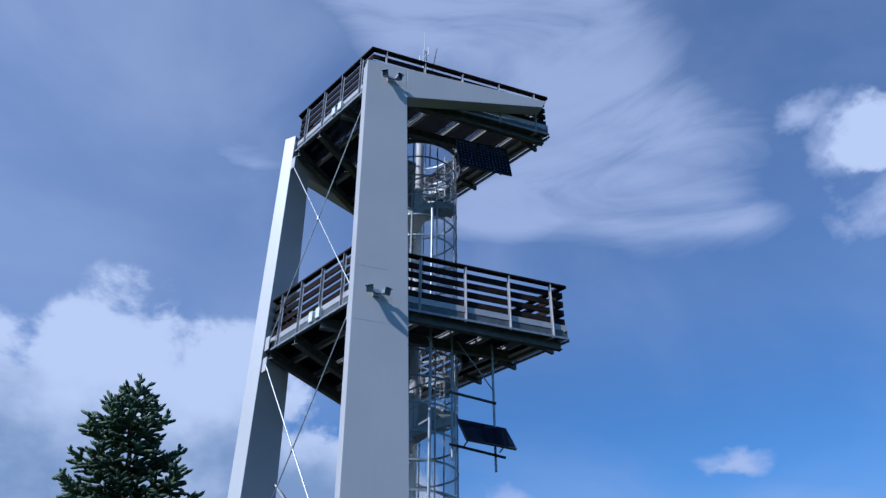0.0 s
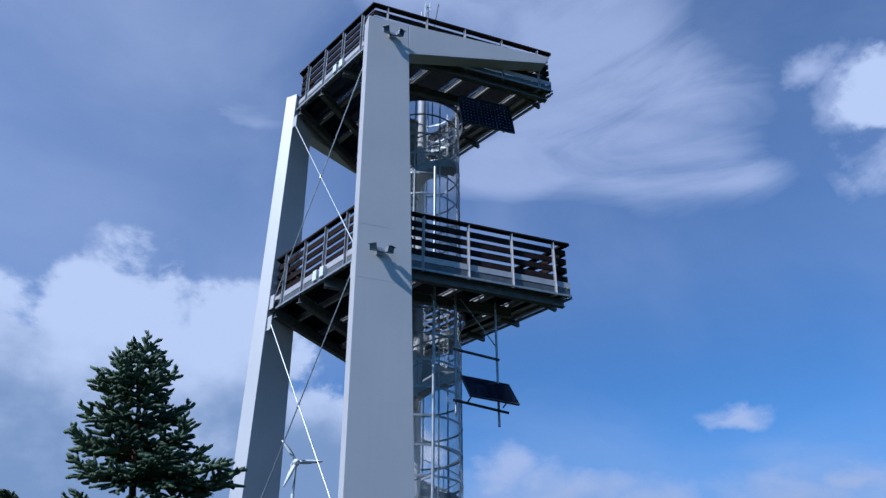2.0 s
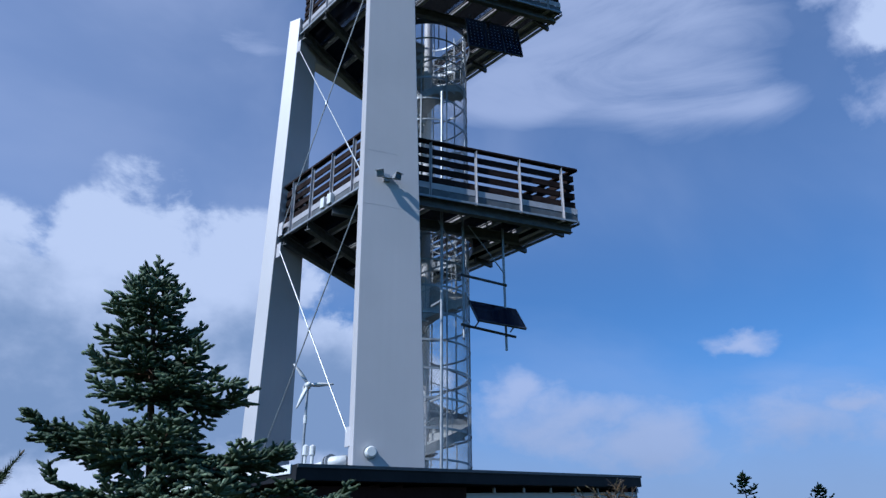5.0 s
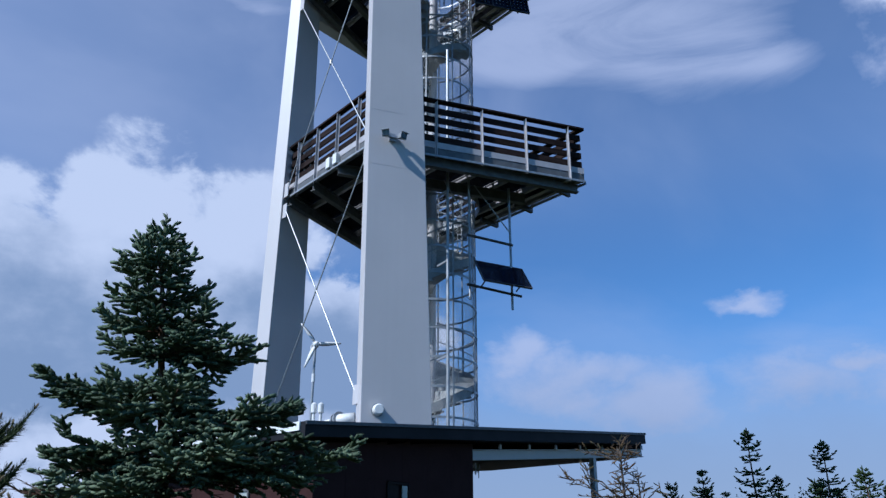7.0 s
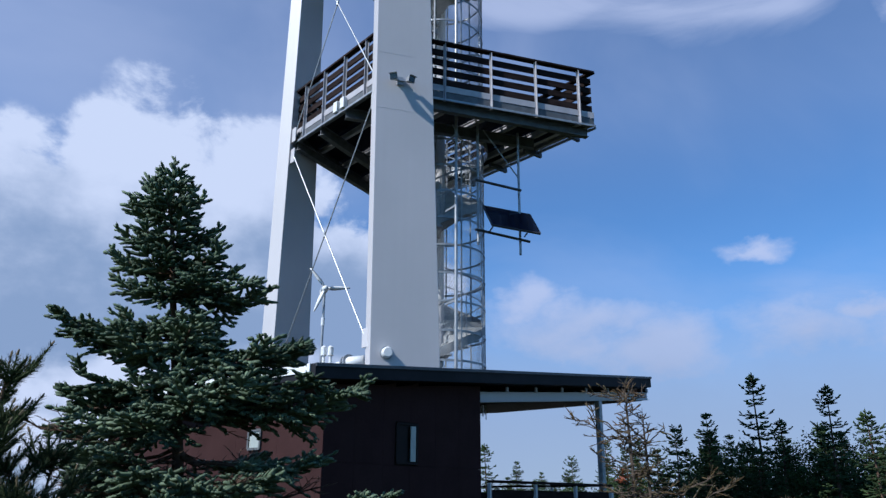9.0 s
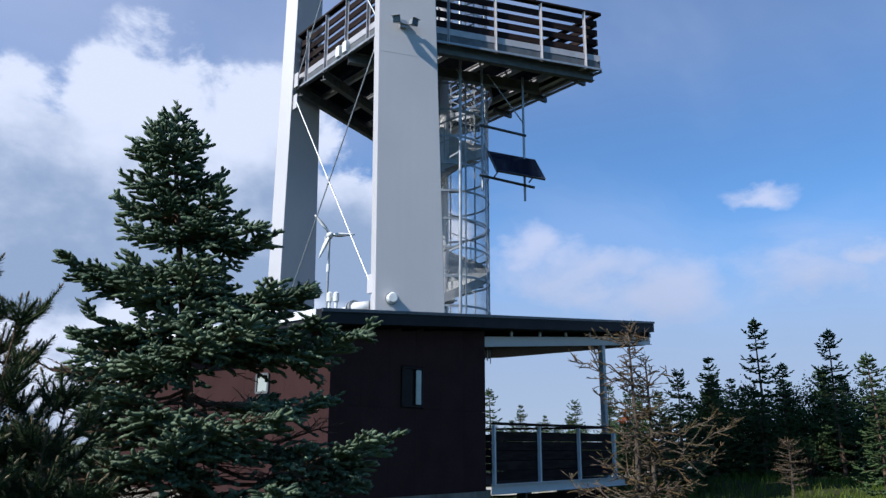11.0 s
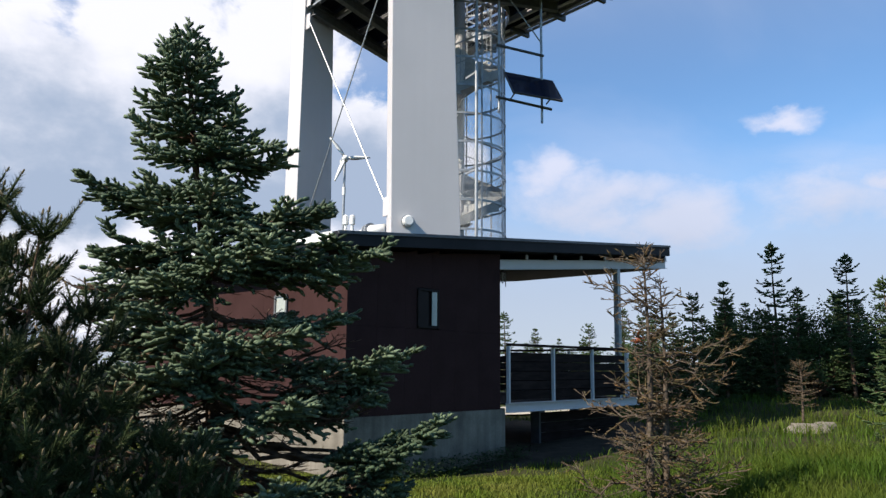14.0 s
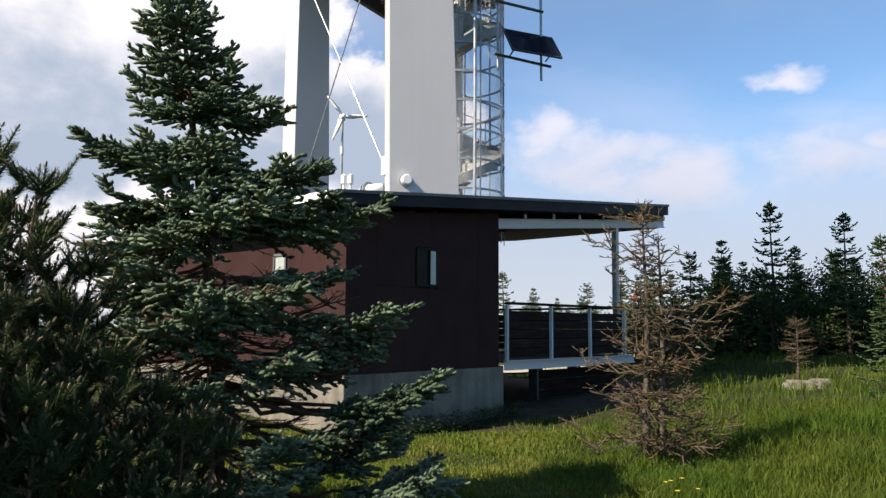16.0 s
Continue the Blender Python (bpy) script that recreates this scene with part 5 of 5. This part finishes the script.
def far_spruces():
    """Young spruces behind the deck: a few built, the rest copied and turned."""
    full = [(0.0, 1.0), (0.5, 1.25), (1.5, 1.15), (2.5, 0.95), (3.5, 0.66), (4.3, 0.34), (4.9, 0.08)]
    thin = [(0.0, 0.7), (0.6, 1.0), (1.6, 0.85), (2.6, 0.72), (3.6, 0.55), (4.4, 0.34), (5.0, 0.08)]
    kinds = []
    for i, (prof, h, seed, lab) in enumerate(((full, 4.9, 41, "dense dark green young spruce at the meadow's edge"), (thin, 5.0, 43, "tall open-crowned young spruce with drooping branches"),
                                              (full, 4.6, 47, "bushy young spruce in the row behind the meadow"))):
        x, y = ((6.85, 23.2), (8.42, 23.5), (5.50, 21.6))[i]
        kinds.append(spruce("young_spruce", (x, y, ground_z(x, y) - 0.03), h, prof, seed, lab, NEEDLE_FAR, BARK, density=48, needle=(0.05, 0.015), spacing=0.36, per_whorl=(8, 5, 7)[i],
                            sub=0.42, droop=0.2, group="young spruces", skip_low=0.04, fine=False, core=0.024, bald=0.06, stub=(0.08, 0.16), ragged=(0.45, 1.25), tier=0.3, upturn=0.3))
    kinds[0].scale = (0.72, 0.72, 0.71)
    kinds[1].scale = (0.86, 0.86, 0.92)
    kinds[2].scale = (0.66, 0.66, 0.68)
    rr = random.Random(8)
    # x, y, height factor, which kind
    row = [(10.25, 22.8, 0.84, 1), (11.4, 24.6, 0.60, 0), (9.8, 25.0, 0.58, 2), (12.6, 23.0, 0.66, 0), (8.0, 26.5, 0.58, 2), (13.4, 25.0, 0.62, 1), (10.9, 21.4, 0.50, 0), (7.4, 24.8, 0.60, 0),
           (6.0, 26.0, 0.55, 2), (14.6, 24.0, 0.7, 2), (12.0, 27.5, 0.68, 1), (9.0, 28.0, 0.62, 0), (5.4, 28.0, 0.60, 2), (7.05, 14.1, 0.58, 1), (8.6, 15.9, 0.5, 2),
           (4.4, 24.0, 0.45, 0), (15.5, 26.5, 0.7, 0), (11.7, 25.8, 0.62, 2), (10.4, 27.0, 0.60, 0), (8.8, 25.4, 0.56, 2), (13.0, 21.6, 0.55, 2)]
    far = [(0.7, 40, 0.85, 1), (2.5, 45, 0.72, 0), (5.0, 40, 0.68, 2), (3.6, 42, 0.56, 0), (-1.0, 44, 0.7, 2), (6.4, 38, 0.75, 1), (4.2, 36, 0.52, 2), (1.6, 38, 0.52, 0), (7.5, 36, 0.7, 0),
           (-14, 34, 0.5, 0), (-17, 36, 0.55, 1), (-20, 33, 0.5, 2), (-12, 38, 0.5, 2), (-23, 36, 0.6, 0), (2.9, 37, 0.50, 2), (5.8, 34, 0.56, 0), (3.3, 33, 0.44, 2), (0.0, 36, 0.5, 2), (2.2, 35, 0.46, 0)]
    hedge = [(5.6 + 0.55 * i + rr.uniform(-0.3, 0.3), 24.2 + rr.uniform(-1.2, 2.4), rr.uniform(0.46, 0.66), i % 3) for i in range(20)]
    far += hedge
    for x, y, f, k in row + far:
        m = Matrix.Translation((x, y, ground_z(x, y) - 0.05)) @ Matrix.Rotation(rr.uniform(0, 6.28), 4, "Z") @ Matrix.Rotation(radians(rr.uniform(-2, 2)), 4, "X")
        ob = copy_thing(kinds[k], m)
        w = f * rr.uniform(0.95, 1.2)
        ob.scale = (w, w, f)


far_spruces()
def bush(x, y, wide, high, seed):
    """A rounded leafy bush: stems, and clumps of small leaves with gaps."""
    rr = random.Random(seed)
    rng = np.random.default_rng(seed)
    z = ground_z(x, y)
    b = thing("leafy_bush", (x, y, z), "light green broad-leaved bush among the young spruces", "bush", "hedge bushes")
    stems = Shape()
    clumps = []
    for i in range(26):
        a, f = rr.uniform(0, 6.28), rr.random() ** 0.5
        tip = Vector((x + math.cos(a) * wide * f, y + math.sin(a) * wide * f, z + high * rr.uniform(0.35, 1.0) * (1 - 0.35 * f * f)))
        stems.tube([(x, y, z), Vector((x, y, z)).lerp(tip, 0.5) + Vector((0, 0, 0.1)), tip], [0.025, 0.014, 0.005], 5, cap=False)
        clumps.append((tip.x, tip.y, tip.z, rr.uniform(0.2, 0.4)))
    tagged(part("branchwork", stems, BARK, b), kind="stuff")
    c = np.array(clumps)[rng.integers(0, len(clumps), 2600)]
    n = len(c)
    d = rng.normal(size=(n, 3))
    p = c[:, :3] + d * (c[:, 3:4] * 0.5)
    e = rng.normal(size=(n, 3))
    e /= np.linalg.norm(e, axis=1)[:, None]
    g = np.cross(e, rng.normal(size=(n, 3)))
    g /= np.linalg.norm(g, axis=1)[:, None]
    ln = rng.uniform(0.05, 0.11, n)[:, None]
    v = np.stack([p, p + e * ln * 0.5 + g * ln * 0.35, p + e * ln, p + e * ln * 0.5 - g * ln * 0.35], 1)
    one = np.array([(0, 1, 2), (0, 2, 3)])
    t = (one[None] + (np.arange(n) * 4)[:, None, None]).reshape(-1, 3)
    part_arrays("leaves", v.reshape(-1, 3), t, LEAF, b, "small light green leaves", "stuff")


for i, (bx, by, bw, bh) in enumerate(((6.4, 25.4, 0.9, 1.9), (7.7, 25.2, 0.8, 2.2), (9.4, 24.6, 0.9, 2.3), (11.0, 24.2, 1.0, 2.5), (12.3, 24.6, 1.0, 2.4), (5.0, 25.2, 0.8, 1.7), (4.2, 34.0, 1.2, 2.0), (7.3, 24.4, 1.1, 2.3), (8.9, 25.6, 1.2, 2.5), (10.0, 24.2, 1.1, 2.4), (11.7, 23.8, 1.1, 2.5), (9.6, 23.6, 0.8, 1.8), (10.9, 25.4, 1.3, 2.8), (12.8, 25.6, 1.3, 2.8),
                                      (1.6, 36.0, 1.2, 1.9), (6.0, 32.0, 1.0, 2.0), (3.0, 39.0, 1.4, 2.2))):
    bush(bx, by, bw, bh, 80 + i)
# unseen spruce, added only to shade the pines and the near grass
SHADE = [(0.0, 1.3), (1.0, 1.5), (2.5, 1.2), (4.0, 0.7), (5.4, 0.1)]
spruce("spruce", (-4.75, 1.1, 0.0), 4.3, [(h * 0.8, r * 0.9) for h, r in SHADE], 71, "unseen spruce added behind the viewer to cast shade", NEEDLE_FAR, BARK, density=60, needle=(0.06, 0.02), spacing=0.3, per_whorl=8, sub=0.5,
       skip_low=0.04, fine=False, core=0.034, bald=0.08, stub=(0.08, 0.16))
spruce("dead_spruce", (6.75, 17.5, 0.42), 1.25, [(0.0, 0.1), (0.35, 0.25), (0.6, 0.42), (1.0, 0.32), (1.25, 0.1)], 61, "stunted brownish little spruce behind the boulder", RUST_NEEDLE, DEAD_BARK,
       density=60, needle=(0.03, 0.01), spacing=0.16, per_whorl=6, droop=-0.1, skip_low=0.36, sub=0.5, bare=0.35, fine=False)


def mountain_pine(base, tips, seed, label, skirt=1.0):
    """A many-stemmed pine shrub: stems that curve up to the given tips, tiers of upturned side branches, each ending in bottle-brush shoots."""
    rr = random.Random(seed)
    rng = np.random.default_rng(seed)
    base = Vector(base)
    ob = thing("mountain_pine", base, label, "pine shrub", "mountain pines")
    wood, brushes, buds = Shape(), [], Shape()

    def brush(p, d, ln, bud):
        d = d.normalized()
        brushes.append((*p, *d, ln))
        if bud:
            t = p + d * ln
            buds.tube([t, t + d * 0.022, t + d * 0.03], [0.006, 0.005, 0.001], 5)

    def branch(p, out, ln):
        """A side branch that sweeps out and turns up, with brushes round its outer half and a fork at its end."""
        pts = []
        side = out.cross(UP).normalized() * rr.uniform(-0.25, 0.25)
        for i in range(6):
            u = i / 5
            pts.append(p + (out + side * u) * ln * u * (1 - 0.15 * u) + UP * ln * (0.10 * u + 0.42 * u * u))
        wood.tube(pts, [0.0075 - 0.0011 * i for i in range(6)], 5, cap=False)
        for i in range(1, 6):
            d = pts[i] - pts[i - 1]
            brush(pts[i - 1], d, d.length, False)
        end = (pts[5] - pts[4]).normalized()
        brush(pts[5], end + UP * 0.45, rr.uniform(0.09, 0.17), True)
        flat = end.cross(UP).normalized()
        for i in (2, 3, 4, 5):
            for sgn in (1, -1):
                d = end * 0.7 + flat * sgn * rr.uniform(0.5, 0.9) + UP * rr.uniform(0.15, 0.7)
                if rr.random() < 0.85:
                    brush(pts[i], d, rr.uniform(0.07, 0.14), rr.random() < 0.5)

    for tip in tips:
        tip = Vector(tip)
        foot = Vector((base.x + (tip.x - base.x) * 0.35, base.y + (tip.y - base.y) * 0.35, -0.03))
        n = 14
        line = []
        for i in range(n + 1):
            u = i / n
            p = foot.lerp(tip, u)
            k = (u ** 0.55 - u) * 0.8
            line.append(Vector((p.x + (tip.x - foot.x) * k + rr.uniform(-0.008, 0.008), p.y + (tip.y - foot.y) * k + rr.uniform(-0.008, 0.008), p.z)))
        tall = tip.z
        wood.tube(line, [0.022 * (1 - 0.8 * i / n) for i in range(n + 1)], 6, cap=False)
        brush(line[n - 1], line[n] - line[n - 1], (line[n] - line[n - 1]).length + 0.02, True)
        brush(line[n - 2], line[n - 1] - line[n - 2], (line[n - 1] - line[n - 2]).length, False)
        z = tall - 0.10
        turn = rr.uniform(0, 6.28)
        while z > 0.15:
            f = z / tall * n
            i = min(n - 1, int(f))
            p = line[i].lerp(line[i + 1], f - i)
            room = min(0.34 * skirt, 0.09 + 0.28 * (tall - z))
            for k in range(3):
                turn += 2.39996 + rr.uniform(-0.3, 0.3)
                branch(p + UP * rr.uniform(-0.03, 0.03), Vector((math.cos(turn), math.sin(turn), 0)), room * rr.uniform(0.6, 1.1))
            z -= rr.uniform(0.14, 0.22)
    tagged(part("branchwork", wood, BARK, ob), kind="stuff")
    tagged(part("shoot_tip", buds, PINE_CANDLE, ob, "pale brown shoot tips"), kind="stuff")
    v, t = joined(needles(rng, brushes, 640, 0.046, 0.0036, forward=0.7, lift=0.12), cores(rng, brushes, 0.006))
    part_arrays("crown", v, t, PINE_NEEDLE, ob, "long dark green needles", "stuff")


def pines():
    tall = [(-2.14, 3.5, 2.34), (-2.46, 3.55, 2.46), (-2.30, 3.3, 2.05), (-2.10, 3.62, 1.90), (-2.66, 3.75, 2.56), (-2.80, 3.4, 2.45), (-2.42, 3.85, 2.25), (-1.90, 3.45, 1.70), (-1.72, 3.5, 1.45), (-1.95, 3.7, 1.95),
            (-2.05, 3.2, 1.70), (-2.45, 3.15, 1.95), (-3.0, 3.7, 2.4), (-1.86, 3.2, 1.30), (-2.2, 3.0, 1.5), (-2.1, 3.8, 1.66)]
    tall = [(x - 0.03, y, z * 0.97) for x, y, z in tall]
    mountain_pine((-2.4, 3.5, 0), tall, 3, "dark mountain pine shrub with upright brush-like shoots")
    low = [(-1.62, 3.75, 1.22), (-1.48, 3.7, 1.10), (-1.75, 3.9, 1.25), (-1.55, 4.0, 1.18), (-1.40, 3.9, 0.95), (-1.66, 3.5, 1.0), (-1.5, 3.5, 0.8), (-1.8, 3.6, 1.1)]
    mountain_pine((-1.62, 3.75, 0), low, 7, "low dark pine shrub with brownish shoot tips", 0.5)


pines()


# ------------------------------------------------------------------ grass, boulder, lamp
def grass_field():
    rng = np.random.default_rng(12)
    n = 340000
    az = np.radians(rng.uniform(-36, 30, n))
    dist = 5.6 + 19 * rng.random(n) ** 1.5
    x, y = dist * np.sin(az), dist * np.cos(az)
    # not inside the building or on the trodden earth
    rel = np.stack([x - P0.x, y - P0.y], 1)
    s, w = rel @ np.array([U.x, U.y]), rel @ np.array([V.x, V.y])
    keep = ~((s > -4.15) & (s < 5.6) & (w > -0.1) & (w < 7.5))
    patch = np.sin(x * 1.9 + 1.3 * np.sin(y * 1.1)) * np.sin(y * 2.3 + np.sin(x * 1.7))
    keep &= rng.random(n) < 0.55 + 0.45 * np.clip(patch + 0.3, 0, 1)
    earth = ((s - 2.2) / 4.2) ** 2 + ((w - 1.4) / 2.7) ** 2
    keep &= (earth > 1) | (rng.random(n) < 0.04)
    keep &= (dist < 12.5 + 0.45 * np.clip(x - 2, 0, 9)) | (rng.random(n) < 0.2)
    x, y, dist, patch = x[keep], y[keep], dist[keep], patch[keep]
    n = len(x)
    z = np.array([ground_z(a, b) for a, b in zip(x, y)])
    # the mown strip before the building ends at a wavering line, beyond which the meadow grows tall
    mown = (x - 1.1 + 0.5 * np.sin(y * 0.9) + 0.25 * rng.normal(size=n) < 0) & (dist > 7.2)
    tall = (0.04 + 0.07 * np.clip(patch + 0.5, 0, 1) + 0.09 * np.clip((x - 1.5) / 3, 0, 1)) * (0.4 + rng.random(n) + 0.8 * rng.random(n) ** 8)
    tall = np.where(mown, tall * 0.7, tall)
    ang = rng.uniform(0, 6.283, n)
    bend = tall * rng.uniform(0.15, 0.8, n)
    wide = (0.0018 + 0.00036 * dist) * (0.6 + 0.8 * rng.random(n))
    c, sn = np.cos(ang), np.sin(ang)
    yaw = rng.uniform(0, 6.283, n)
    sx, sy = np.cos(yaw) * wide, np.sin(yaw) * wide
    v = np.empty((n, 5, 3))
    v[:, 0] = np.stack([x - sx, y - sy, z - 0.01], 1)
    v[:, 1] = np.stack([x + sx, y + sy, z - 0.01], 1)
    mx, my, mz = x + c * bend * 0.3, y + sn * bend * 0.3, z + tall * 0.6
    v[:, 2] = np.stack([mx + sx * 0.8, my + sy * 0.8, mz], 1)
    v[:, 3] = np.stack([mx - sx * 0.8, my - sy * 0.8, mz], 1)
    v[:, 4] = np.stack([x + c * bend, y + sn * bend, z + tall * 0.97], 1)
    one = np.array([(0, 1, 2), (0, 2, 3), (3, 2, 4)])
    for name, pick, mat, label in (("lawn_grass", mown, LAWN, "short yellow-green mown grass before the building"), ("meadow_grass", ~mown, GRASS, "tall uneven green meadow grass with dry stalks")):
        k = int(pick.sum())
        t = (one[None] + (np.arange(k) * 5)[:, None, None]).reshape(-1, 3)
        tagged(part_arrays(name, v[pick].reshape(-1, 3), t, mat, None), label, "grass", kind="stuff")


grass_field()


def weeds():
    """Broad low leaves along the foot of the concrete base."""
    rng = np.random.default_rng(21)
    n = 2600
    s = rng.uniform(-4.3, 0.2, n)
    w = -rng.random(n) ** 1.6 * 0.55 - 0.02
    x = P0.x + U.x * s + V.x * w
    y = P0.y + U.y * s + V.y * w
    z = np.array([ground_z(a, b) for a, b in zip(x, y)]) + rng.random(n) * 0.26
    d = rng.normal(size=(n, 3)) * (1, 1, 0.5)
    d /= np.linalg.norm(d, axis=1)[:, None]
    side = np.cross(d, (0, 0, 1.0))
    ln = rng.uniform(0.03, 0.08, n)[:, None]
    p = np.stack([x, y, z], 1)
    v = np.empty((n, 4, 3))
    v[:, 0], v[:, 2] = p, p + d * ln
    v[:, 1], v[:, 3] = p + d * ln * 0.5 + side * ln * 0.35, p + d * ln * 0.5 - side * ln * 0.35
    one = np.array([(0, 1, 2), (0, 2, 3)])
    t = (one[None] + (np.arange(n) * 4)[:, None, None]).reshape(-1, 3)
    tagged(part_arrays("weeds", v.reshape(-1, 3), t, LEAF, None), "low leafy weeds along the concrete base", "weeds", kind="stuff")


weeds()


def boulder(x, y, size, seed, label):
    rr = random.Random(seed)
    bm = bmesh.new()
    bmesh.ops.create_icosphere(bm, subdivisions=3, radius=1.0)
    for v in bm.verts:
        n = noise.noise(v.co * 1.6 + Vector((seed, 0, 0))) * 0.28 + noise.noise(v.co * 4 + Vector((0, seed, 0))) * 0.08
        v.co *= 1 + n
        v.co.z = min(v.co.z, 0.62) if v.co.z > 0 else v.co.z
        v.co = Vector((v.co.x * size[0], v.co.y * size[1], v.co.z * size[2]))
    me = bpy.data.meshes.new("boulder")
    bm.to_mesh(me)
    bm.free()
    me.materials.append(STONE)
    ob = new("boulder", me)
    ob.location = (x, y, ground_z(x, y) + size[2] * 0.12)
    ob.rotation_euler = (0, 0, rr.uniform(0, 6))
    return tagged(ob, label, "boulder", "boulders")


boulder(6.42, 16.5, (0.42, 0.22, 0.24), 2, "flat pale boulder lying in the grass")
boulder(6.95, 16.9, (0.26, 0.22, 0.2), 5, "small tan stone beside the flat boulder")


def street_lamp():
    p = Vector((0.42, 44.6, ground_z(0.42, 44.6)))
    l = thing("street_lamp", p, "tall thin street lamp with a bent arm, far off", "street lamp")
    pts = [p, p + UP * 3.6] + [p + UP * (3.6 + 0.7 * math.sin(a)) + Vector((-0.55 * (1 - math.cos(a)), 0, 0)) for a in np.linspace(0.2, 1.5, 6)]
    part("pole", Shape().tube(pts, 0.045, 8), GALV, l, smooth=True)
    e = pts[-1]
    part("lamp_head", Shape().tube([e, e + Vector((-0.2, 0, 0.0)), e + Vector((-0.45, 0, -0.04))], [0.05, 0.09, 0.04], 8), GALV, l, smooth=True)


street_lamp()


def flower(x, y, seed):
    rr = random.Random(seed)
    z = ground_z(x, y)
    f = thing("yellow_flower", (x, y, z), "small yellow meadow flower in the grass", "flower", "meadow flowers")
    h = rr.uniform(0.16, 0.26)
    top = Vector((x + rr.uniform(-0.03, 0.03), y, z + h))
    part("stalk", Shape().tube([(x, y, z - 0.01), top], 0.003, 4), GRASS, f)
    hd = Shape()
    for i in range(9):
        a = 2 * math.pi * i / 9
        d = Vector((math.cos(a), math.sin(a), 0.25))
        s = Vector((-math.sin(a), math.cos(a), 0))
        hd.add([top, top + d * 0.014 + s * 0.006, top + d * 0.024, top + d * 0.014 - s * 0.006], [(0, 1, 2, 3)])
    part("blossom", hd, YELLOW, f)


for i, (fx, fy) in enumerate(((1.50, 6.75), (1.54, 6.70), (1.60, 6.82), (1.74, 6.75), (1.57, 6.66), (1.47, 6.80))):
    flower(fx, fy, i)
